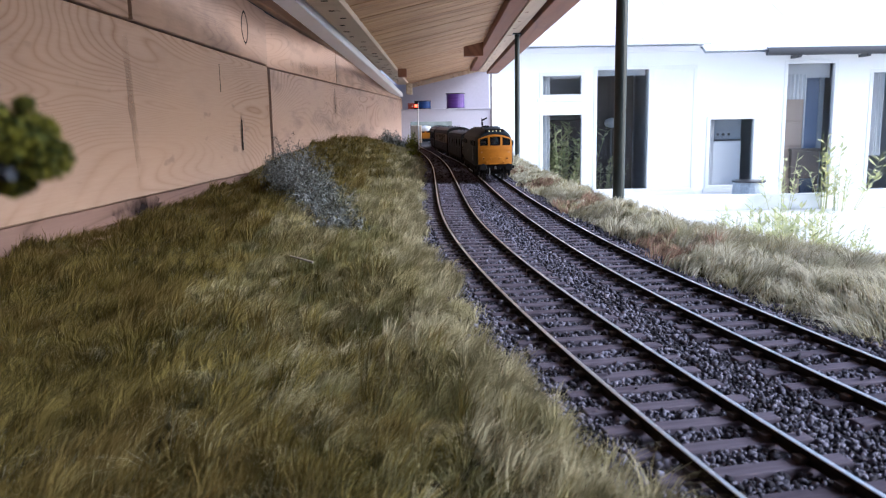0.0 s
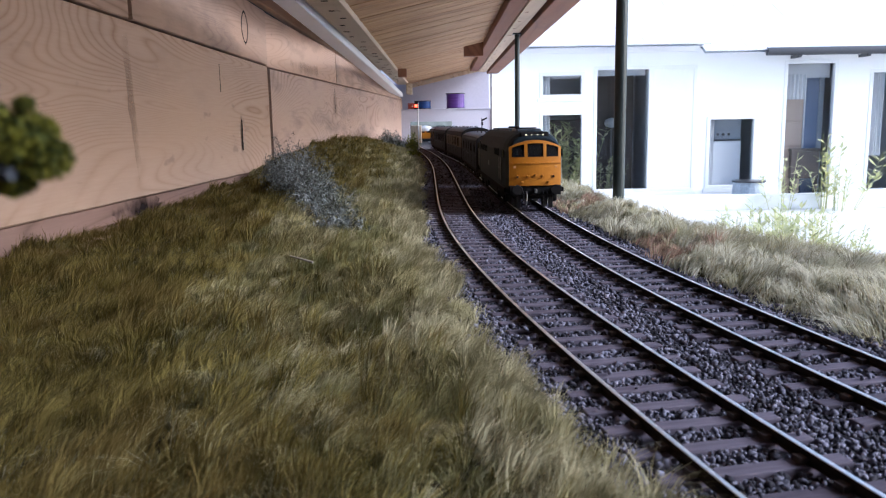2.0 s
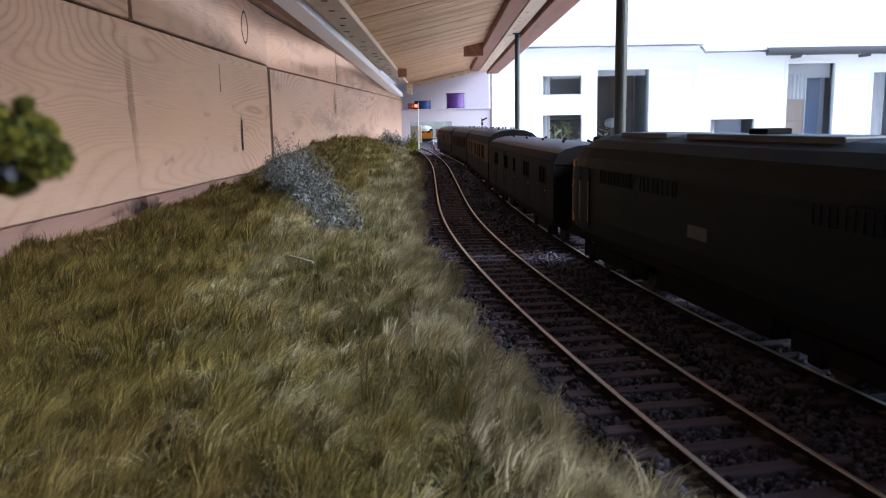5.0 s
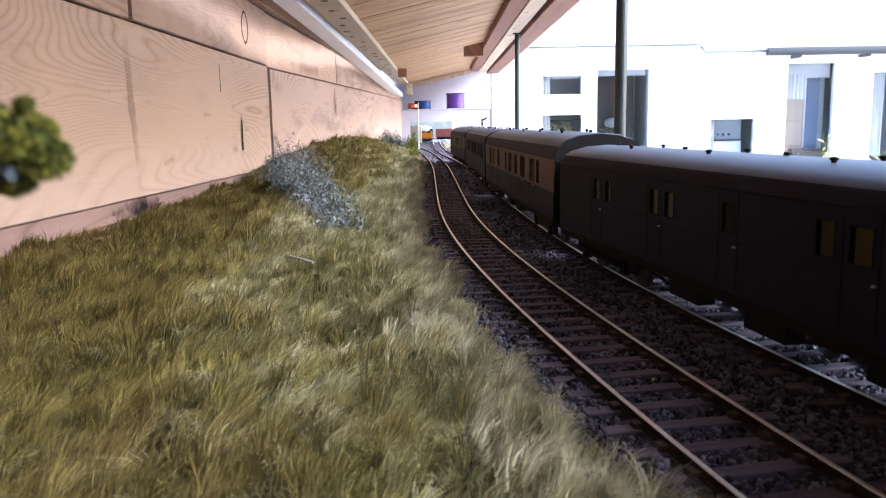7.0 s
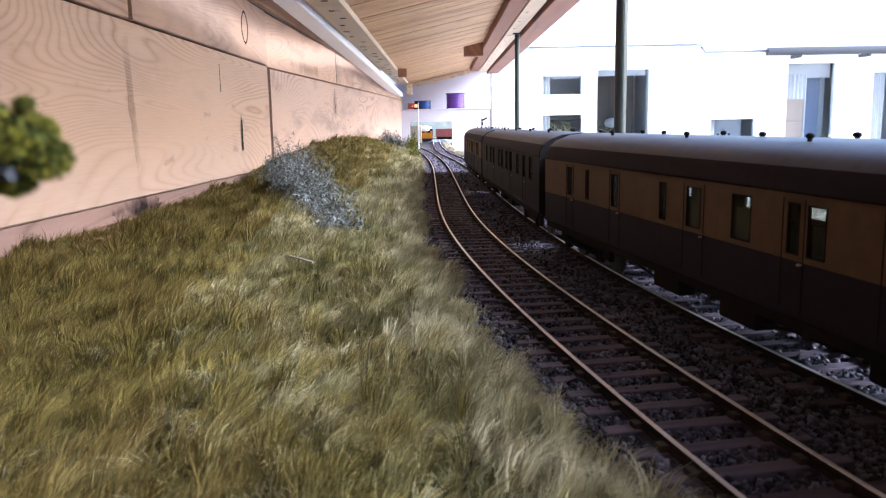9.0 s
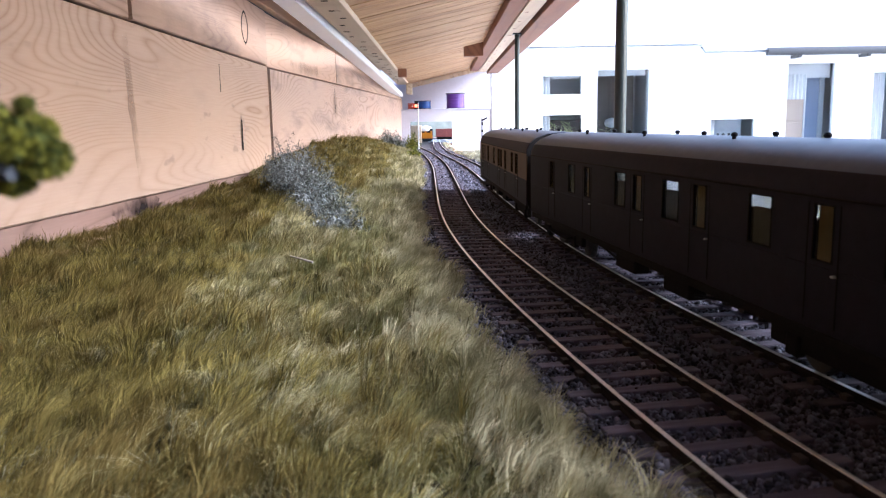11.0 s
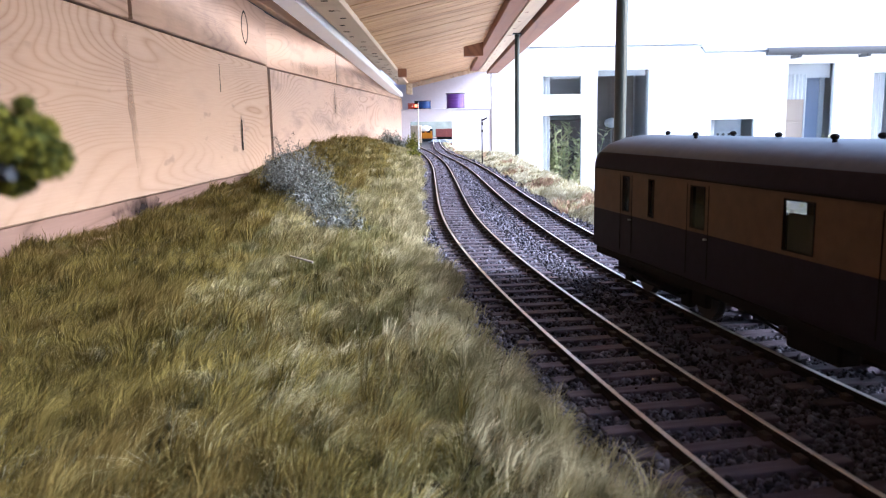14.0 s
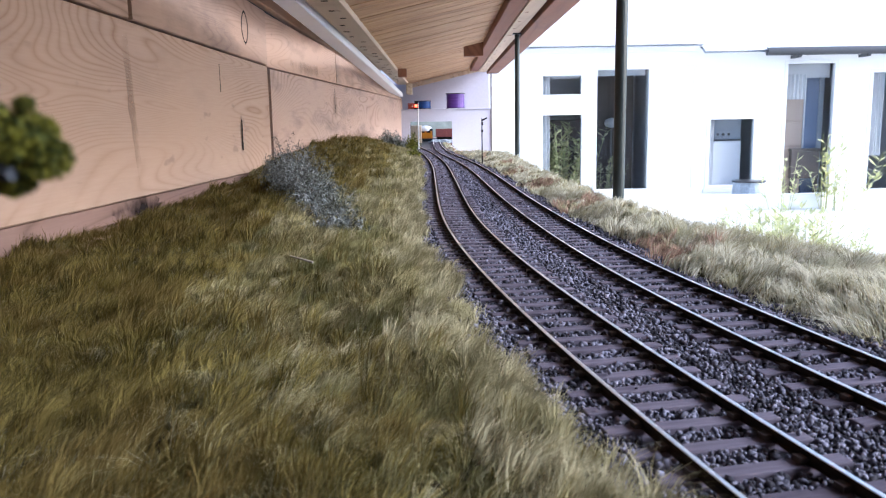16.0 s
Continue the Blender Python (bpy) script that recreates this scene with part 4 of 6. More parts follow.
def stones(name, lo, hi, spacing, size, spots, sub, seed, label):
    """Loose ballast between, beside and around the sleepers."""
    rng = np.random.default_rng(seed)
    n = int((hi - lo) / spacing * 0.30 / spacing)
    y = rng.uniform(lo, hi, n)
    a, b = left_edge(y) - 0.008, right_edge(y) + 0.008
    x = rng.uniform(-0.15, 0.35, n * 1)
    x = a + (b - a) * rng.uniform(0, 1, n)
    keep_n = int(len(x) * 0.62)
    x, y = x[:keep_n], y[:keep_n]
    onsl = np.zeros(len(x), bool)
    rail = np.zeros(len(x), bool)
    for sx, sy, sa in spots:
        if sy < lo - 0.1 or sy > hi + 0.1:
            continue
        idx = np.nonzero(np.abs(y - sy) < 0.03)[0]
        dx, dy = x[idx] - sx, y[idx] - sy
        c, s_ = math.cos(sa), math.sin(sa)
        u, v = dx * c + dy * s_, -dx * s_ + dy * c
        onsl[idx] |= (np.abs(u) < 0.0300) & (np.abs(v) < 0.0036)
        rail[idx] |= (np.abs(np.abs(u) - 0.0167) < 0.0032) & (np.abs(v) < 0.0095)
    stray = rng.uniform(0, 1, len(x)) < 0.015
    ok = ~onsl & ~(rail & (rng.uniform(0, 1, len(x)) < 0.8)) | (onsl & stray & ~rail)
    x, y, onsl = x[ok], y[ok], onsl[ok]
    n = len(x)
    bm = bmesh.new()
    bmesh.ops.create_icosphere(bm, subdivisions=1, radius=1.0)
    base_v = np.array([v.co[:] for v in bm.verts])
    base_f = np.array([[v.index for v in f.verts] for f in bm.faces])
    bm.free()
    if sub == 0:
        base_v = np.array([(1, 0, 0), (-1, 0, 0), (0, 1, 0), (0, -1, 0), (0, 0, 1), (0, 0, -1)], float)
        base_f = np.array([(0, 2, 4), (2, 1, 4), (1, 3, 4), (3, 0, 4), (2, 0, 5), (1, 2, 5), (3, 1, 5), (0, 3, 5)])
    k = len(base_v)
    r = size * rng.lognormal(0, 0.28, n)
    jit = base_v[None] * rng.uniform(0.5, 1.3, (n, k, 1)) * (np.stack([rng.uniform(0.7, 1.35, n), rng.uniform(0.7, 1.35, n), rng.uniform(0.55, 0.95, n)], 1)[:, None, :])
    q = rng.normal(size=(n, 4))
    q /= np.linalg.norm(q, axis=1)[:, None]
    w, i, j, l = q.T
    rot = np.stack([1 - 2 * (j * j + l * l), 2 * (i * j - l * w), 2 * (i * l + j * w), 2 * (i * j + l * w), 1 - 2 * (i * i + l * l), 2 * (j * l - i * w), 2 * (i * l - j * w), 2 * (j * l + i * w), 1 - 2 * (i * i + j * j)], 1).reshape(n, 3, 3)
    v = np.einsum("nab,nkb->nka", rot, jit) * r[:, None, None]
    z = -0.0062 + rng.uniform(0, 0.0018, n) + onsl * 0.0024
    v += np.stack([x, y, z], 1)[:, None, :]
    tris = (np.arange(n)[:, None, None] * k + base_f[None]).reshape(-1, 3)
    return big_mesh(name, v.reshape(-1, 3), tris, M_STONE, label, "ballast")


# ---------------------------------------------------------------- grass
def wave(x, y, f, p):
    return np.sin(x * f + p) * np.cos(y * f * 0.83 + p * 1.7) + 0.6 * np.sin((x + y) * f * 1.9 + p * 3.1) * np.cos((x - y) * f * 2.3 + p)


def scramble(i, j, k):
    v = np.sin(i * 127.1 + j * 311.7 + k * 74.7) * 43758.5453
    return v - np.floor(v)


def tuft_of(x, y, cell, seed):
    """The nearest of scattered tuft centres: offset from it, its distance in cells, and three random numbers of the tuft."""
    gi, gj = np.floor(x / cell), np.floor(y / cell)
    best = np.full(len(x), 9.0)
    ox, oy, ci, cj = np.zeros(len(x)), np.zeros(len(x)), np.zeros(len(x)), np.zeros(len(x))
    for di in (-1, 0, 1):
        for dj in (-1, 0, 1):
            a, b = gi + di, gj + dj
            dx = x - (a + scramble(a, b, seed)) * cell
            dy = y - (b + scramble(a, b, seed + 1)) * cell
            d = np.hypot(dx, dy) / cell
            closer = d < best
            best = np.where(closer, d, best)
            ox, oy = np.where(closer, dx, ox), np.where(closer, dy, oy)
            ci, cj = np.where(closer, a, ci), np.where(closer, b, cj)
    return ox, oy, best, scramble(ci, cj, seed + 2), scramble(ci, cj, seed + 3), scramble(ci, cj, seed + 4)


def blades(name, x, y, z, height, width, material, label, seed, lean=0.6, curl=0.4, cell=0.013, drift=-0.35):
    """Fibres of static grass, each of three triangles, which spring from tufts and lean with them."""
    rng = np.random.default_rng(seed)
    n = len(x)
    ox, oy, d, r1, r2, r3 = tuft_of(x, y, cell, 5)
    x, y = x - ox * 0.28, y - oy * 0.28
    ang = drift + (r1 - 0.5) * 2.6 + 0.8 * wave(x, y, 24, seed) + rng.normal(0, 0.35, n)
    ln = np.abs(lean * (0.45 + 0.9 * r2) + rng.normal(0, 0.16, n))
    dx = np.cos(ang) * ln + ox / cell * 0.42
    dy = np.sin(ang) * ln + oy / cell * 0.42
    ln = np.minimum(np.hypot(dx, dy), 1.5)
    h = height * rng.uniform(0.6, 1.2, n) * (0.72 + 0.56 * r3) * np.clip(1.2 - 0.55 * d, 0.5, 1.2) * np.clip(1 + 0.2 * wave(x, y, 33, seed), 0.6, 1.5)
    fa = rng.uniform(0, math.pi, n)
    wx, wy = np.cos(fa) * width, np.sin(fa) * width * 0.6
    b = np.stack([x, y, z - 0.001], 1)
    side = np.stack([wx, wy, np.zeros(n)], 1)
    mid = b + np.stack([dx * h * 0.4, dy * h * 0.4, h * 0.58], 1)
    tip = b + np.stack([dx * h * (0.75 + curl), dy * h * (0.75 + curl), h * np.maximum(1.0 - 0.32 * ln, 0.45)], 1)
    v = np.stack([b - side / 2, b + side / 2, mid - side * 0.42, mid + side * 0.42, tip], 1)
    f = np.array([(0, 1, 3), (0, 3, 2), (2, 3, 4)])
    tris = (np.arange(n)[:, None, None] * 5 + f[None]).reshape(-1, 3)
    return big_mesh(name, v.reshape(-1, 3), tris, material, label, "grass")


def sward():
    rng = np.random.default_rng(11)

    def field(lo, hi, density):
        n = int(density * (hi - lo) * 0.42)
        y = rng.uniform(lo, hi, n)
        x = rng.uniform(-0.40, 0.07, n)
        ok = (x > wall_x(y) + 0.001) & (x < left_edge(y) + 0.006 * rng.normal(0, 0.5, n)) & (x > -0.62 * y - 0.03)
        x, y = x[ok], y[ok]
        thin = wave(x, y, 120, 2.2) + 0.5 * wave(x, y, 47, 0.4) > -0.8 + 0.5 * rng.normal(0, 0.5, len(x))
        return x[thin], y[thin]

    def olive(x, y):
        e = left_edge(y) - x
        return e + 0.02 * wave(x, y, 30, 1.3) > np.interp(y, [0.6, 0.85, 1.05, 3.0], [0.145, 0.13, 0.085, 0.075])

    for lo, hi, dens, w, g, cell in ((0.12, 0.32, 3.2e6, 0.00030, 1.0, 0.0075), (0.32, 0.6, 2.1e6, 0.00040, 1.0, 0.0085), (0.6, 1.1, 0.9e6, 0.00065, 1.1, 0.011), (1.1, 1.9, 0.3e6, 0.0012, 1.15, 0.016), (1.9, 3.88, 0.11e6, 0.002, 1.15, 0.03)):
        x, y = field(lo, hi, dens)
        tone = tuft_of(x, y, cell, 5)[3:]
        ol = olive(x, y)
        mixr = 0.55 * tone[1] + 0.45 * rng.uniform(0, 1, len(x))
        inward = np.interp(left_edge(y) - x, [0.015, 0.06, 0.13], [0.1, 0.65, 1.0])
        # olive share drops on the far mound; paler straw stands in for missing sun
        isol = np.where(ol, mixr < np.interp(y, [1.0, 1.3], [0.78, 0.5]), mixr < inward * np.interp(y + 0.05 * wave(x, y, 22, 0.9), [0.26, 0.42, 0.6, 0.8], [0.62, 0.38, 0.24, 0.14]))
        edge = (left_edge(y) - x) + 0.012 * wave(x, y, 40, 3.1) < 0.03
        ispale = ~isol & (edge | (mixr > np.where((y > 0.7) & ~ol, 0.42, 0.74)))
        isst = ~isol & ~ispale
        for sel, material, hh, nm, lb in ((isol, M_OLIVE, 0.0140, "olive_grass", "tufted olive-brown model grass on the bank"), (isst, M_STRAW, 0.0120, "straw_grass", "short straw-green model grass on the bank"), (ispale, M_PALE, 0.0115, "pale_grass", "pale dry model grass along the ballast edge")):
            if sel.sum() > 10:
                blades(nm, x[sel], y[sel], hill(x[sel], y[sel]), hh * g, w, material, lb, int(lo * 100) + len(nm), 0.62, 0.4, cell)
    cy = rng.uniform(0.35, 2.6, 190)
    cx = np.where(rng.uniform(0, 1, 190) < 0.3, wall_x(cy) + rng.uniform(0.004, 0.05, 190), rng.uniform(-0.30, -0.06, 190))
    keep = (cx < left_edge(cy) - 0.05) & (cx > -0.6 * cy - 0.02) & olive(cx, cy)
    cx, cy = cx[keep], cy[keep]
    per = 260
    x = np.repeat(cx, per) + rng.normal(0, 0.0065, len(cx) * per)
    y = np.repeat(cy, per) + rng.normal(0, 0.008, len(cx) * per)
    ok = x > wall_x(y) + 0.001
    blades("tall_tufts", x[ok], y[ok], hill(x[ok], y[ok]), 0.0195, 0.0006, M_OLIVE, "taller olive tufts standing in the model grass", 77, 0.4, 0.3, 0.016)
    for lo, hi, dens, w, g, cell in ((0.15, 0.6, 1.0e6, 0.00055, 1.0, 0.013), (0.6, 1.1, 0.65e6, 0.0008, 1.0, 0.015), (1.1, 2.0, 0.3e6, 0.0013, 1.0, 0.02), (2.0, 3.88, 0.12e6, 0.002, 1.0, 0.03)):
        n = int(dens * (hi - lo) * 0.30)
        y = rng.uniform(lo, hi, n)
        x = rng.uniform(0.0, 0.42, n)
        ok = (x > right_edge(y) + 0.004 * rng.normal(0, 0.6, n)) & (x < np.interp(y, EDGE_Y, EDGE_X) + 0.003)
        x, y = x[ok], y[ok]
        m = rng.uniform(0, 1, len(x))
        e = x - right_edge(y)
        rus = (wave(x, y, 26, 4.0) > 0.58) & (e < 0.045) & (m < 0.75)
        st = ~rus & (m > 0.72)
        pa = ~rus & ~st
        for sel, material, hh, nm, lb in ((rus, M_RUST, 0.0125, "russet_grass", "russet tufts beside the ballast"), (pa, M_SUNLIT, 0.0125, "pale_grass", "dry model grass on the outer bank, lightened as if sunlit"), (st, M_PALE, 0.0115, "straw_grass", "straw-green model grass on the outer bank")):
            if sel.sum() > 10:
                blades(nm, x[sel], y[sel], verge(x[sel], y[sel]), hh * g, w, material, lb, int(lo * 100) + 50 + len(nm), 0.8, 0.5, cell, 0.6)


# ---------------------------------------------------------------- shrubs, tree, garden plants
def shrub(name, centre, radii, count, leaf, material, label, seed, twigs=110):
    rng = np.random.default_rng(seed)
    th = tagged(empty(name, pose(*centre)), label, "shrub", "bank shrubs")
    d = rng.normal(size=(count, 3))
    d /= np.linalg.norm(d, axis=1)[:, None]
    rr = rng.uniform(0.25, 1.0, count) ** 0.55
    lump = 1 + 0.4 * np.sin(d[:, 0] * 5 + seed) * np.cos(d[:, 1] * 4 + d[:, 2] * 6) + 0.22 * np.sin(d[:, 0] * 11 + d[:, 1] * 9 + seed * 2.0)
    p = d * (rr * lump)[:, None] * np.array(radii)
    p[:, 2] = np.abs(p[:, 2])
    a1 = rng.normal(size=(count, 3))
    a1 /= np.linalg.norm(a1, axis=1)[:, None]
    a2 = np.cross(a1, rng.normal(size=(count, 3)))
    a2 /= np.linalg.norm(a2, axis=1)[:, None]
    s = leaf * rng.uniform(0.5, 1.3, count)[:, None]
    v = np.stack([p - a1 * s * 1.8, p + a2 * s * 0.2, p + a1 * s * 1.8, p - a2 * s * 0.2], 1).reshape(-1, 3)
    f = [(4 * i, 4 * i + 1, 4 * i + 2, 4 * i + 3) for i in range(count)]
    link_mesh("foliage", v, f, material, th)
    bm = bmesh.new()
    for i in range(twigs):
        q = Vector(p[i % count]) * rng.uniform(0.85, 1.18)
        add_cyl(bm, (q.x * 0.15, q.y * 0.15, -0.004), q, leaf * 0.18, leaf * 0.09, 5)
    part("twig", bm, M_STALK, th)
    return th


def greenery():
    zz = lambda x, y: float(hill(np.array(x), np.array(y)))
    for x, y, r, n, seed in ((-0.086, 0.66, (0.024, 0.03, 0.020), 900, 3), (-0.112, 0.74, (0.028, 0.04, 0.028), 1100, 14), (-0.132, 0.83, (0.030, 0.05, 0.034), 1400, 4), (-0.158, 0.93, (0.032, 0.055, 0.044), 1300, 15), (-0.188, 1.03, (0.034, 0.06, 0.058), 1500, 5), (-0.220, 1.13, (0.033, 0.06, 0.060), 1400, 16), (-0.250, 1.25, (0.032, 0.07, 0.058), 1300, 6), (-0.30, 1.40, (0.024, 0.06, 0.040), 600, 7)):
        shrub("grey_shrub", (x, y, zz(x, y)), r, int(n * 3.2), 0.0019, M_SAGE, "sprawling twiggy grey-green shrub on the grassy bank", seed, 160)
    for x, y, r, n, seed, mt, lb in ((-0.155, 2.75, (0.03, 0.05, 0.045), 500, 8, M_SAGE, "grey twiggy bush near the end wall"), (-0.20, 3.0, (0.04, 0.06, 0.05), 500, 9, M_SAGE, "grey twiggy bush near the end wall"), (-0.10, 2.55, (0.02, 0.03, 0.022), 300, 10, M_LEAF, "small dark green bush beside the line"), (-0.09, 2.2, (0.03, 0.03, 0.010), 300, 12, M_LEAF, "low dark green bush beside the line"), (-0.115, 3.05, (0.03, 0.04, 0.05), 400, 13, M_LEAF, "dark green bush beside the signal")):
        shrub("small_bush", (x, y, zz(x, y)), r, n * 5, 0.0042, mt, lb, seed, 40)
    # a loose pale twig lying in the grass
    tagged(part("dry_stem", cyl((-0.078, 0.455, 0.011), (-0.093, 0.462, 0.014), 0.0008, 0.0004, 6), M_TWIG), "dry grey stem lying in the grass", "twig")
    # model tree close beside the camera
    rng = np.random.default_rng(21)
    base = (-0.134, 0.203)
    tree = tagged(empty("model_tree", pose(base[0], base[1], 0)), "small model tree with mossy green foliage", "tree")
    bm = bmesh.new()
    z0 = 0.0915 + (zz(base[0] * 0.32, base[1] * 0.32) - 0.003 - 0.0915) / 0.32
    add_cyl(bm, (0, 0, z0), (0.002, -0.001, 0.05), 0.0026, 0.002, 10)
    add_cyl(bm, (0.002, -0.001, 0.05), (0.003, 0.0, 0.088), 0.002, 0.001, 8)
    part("trunk", bm, M_BARK, tree)
    clumps = [(0.029, 0.0, 0.0845), (0.024, 0.004, 0.091), (0.016, -0.004, 0.0945), (0.006, 0.005, 0.096), (-0.006, 0.0, 0.093), (-0.016, 0.004, 0.088), (0.014, 0.002, 0.0885), (0.027, -0.003, 0.0875), (-0.004, -0.005, 0.088), (-0.02, -0.002, 0.095)]
    for bx, by, bz in clumps[:6]:
        part("branch", cyl((0.002, 0, 0.07), (bx, by, bz), 0.0011, 0.0004, 7), M_BARK, tree)
    clumps += [(0.012, 0.002, 0.0795), (0.022, 0.0, 0.0788), (0.0263, 0.0, 0.0985)]
    part("branch", cyl((0.002, 0, 0.0845), (0.026, -0.008, 0.0812), 0.0034, 0.0022, 8), M_BARK, tree)
    pts = []
    for q, (cx, cy, cz) in enumerate(clumps):
        d = rng.normal(size=(900, 3))
        d /= np.linalg.norm(d, axis=1)[:, None]
        k = (0.75, 0.7, 0.28)[q - len(clumps) + 3] if q >= len(clumps) - 3 else 1.0
        pts.append(np.array([cx, cy, cz]) + d * (rng.uniform(0.2, 1, (900, 1)) ** 0.5) * np.array([0.0085, 0.0085, 0.0062]) * k)
    p = np.concatenate(pts)
    n = len(p)
    a1 = rng.normal(size=(n, 3))
    a1 /= np.linalg.norm(a1, axis=1)[:, None]
    a2 = np.cross(a1, rng.normal(size=(n, 3)))
    a2 /= np.linalg.norm(a2, axis=1)[:, None]
    s = 0.0010 * rng.uniform(0.6, 1.4, (n, 1))
    v = np.stack([p - a1 * s, p + a2 * s * 0.6, p + a1 * s, p - a2 * s * 0.6], 1).reshape(-1, 3)
    link_mesh("crown", v, [(4 * i, 4 * i + 1, 4 * i + 2, 4 * i + 3) for i in range(n)], M_LEAF, tree)
    tree.matrix_basis = pose(base[0] * 0.32, base[1] * 0.32, 0)
    for ob in tree.children:
        for v in ob.data.vertices:
            v.co = Vector((v.co.x * 0.32, v.co.y * 0.32, 0.0915 + (v.co.z - 0.0915) * 0.32))
    # tall garden plants between the shelter and the house
    def garden_plant(x, y, z, h, count, seed, label):
        r = np.random.default_rng(seed)
        gp = tagged(empty("garden_plant", pose(x, y, z)), label, "plant", "garden plants")
        bm = bmesh.new()
        lv, lf = [], []
        for i in range(count):
            bx, by = r.normal(0, h * 0.16), r.normal(0, h * 0.12)
            tx, ty, tz = bx * 1.9, by * 1.6, h * r.uniform(0.55, 1.05)
            add_cyl(bm, (bx, by, 0), (tx, ty, tz), h * 0.006, h * 0.003, 5)
            for k in range(30):
                u = r.uniform(0.2, 1.0)
                p0 = np.array([bx + (tx - bx) * u, by + (ty - by) * u, tz * u])
                a = r.uniform(0, 2 * math.pi)
                L = h * r.uniform(0.06, 0.15)
                dr = np.array([math.cos(a), math.sin(a), r.uniform(-0.2, 0.9)])
                sd = np.array([-math.sin(a), math.cos(a), 0]) * L * 0.16
                q = len(lv)
                lv += [p0, p0 + dr * L * 0.5 + sd, p0 + dr * L, p0 + dr * L * 0.5 - sd]
                lf.append((q, q + 1, q + 2, q + 3))
        part("stem", bm, M_GARDEN, gp)
        link_mesh("leaf", lv, lf, M_GARDEN, gp)["kind"] = "stuff"
    for x, y, z, h, c, sd in ((2.30, 5.2, -1.1, 0.60, 34, 31), (2.08, 5.0, -1.1, 0.55, 26, 32), (2.55, 5.2, -1.1, 0.55, 26, 33), (2.42, 4.9, -1.1, 0.5, 24, 37), (2.2, 5.5, -1.1, 0.55, 24, 38), (3.0, 5.4, -1.1, 0.38, 12, 34), (1.75, 5.3, -1.1, 0.45, 4, 35), (3.3, 5.0, -1.1, 0.42, 6, 36)):
        garden_plant(x, y, z, h, c, sd, "leggy pale green garden plant on the sunlit paving")
    # foliage added behind the left panes in place of a green garden reflection
    garden_plant(1.8, 11.5, -1.08, 1.15, 40, 51, "green foliage behind the window, standing in for the garden's reflection")
    garden_plant(2.35, 11.6, -1.08, 0.7, 16, 52, "green foliage behind the window, standing in for the garden's reflection")
    for x, y, h, c, sd in ((4.42, 10.0, 0.75, 5, 41), (4.98, 10.0, 1.0, 7, 42), (5.05, 9.8, 0.7, 7, 43), (5.9, 10.0, 0.5, 3, 44)):
        garden_plant(x, y, -1.1, h, c, sd, "tall pale grassy plant before the house window")


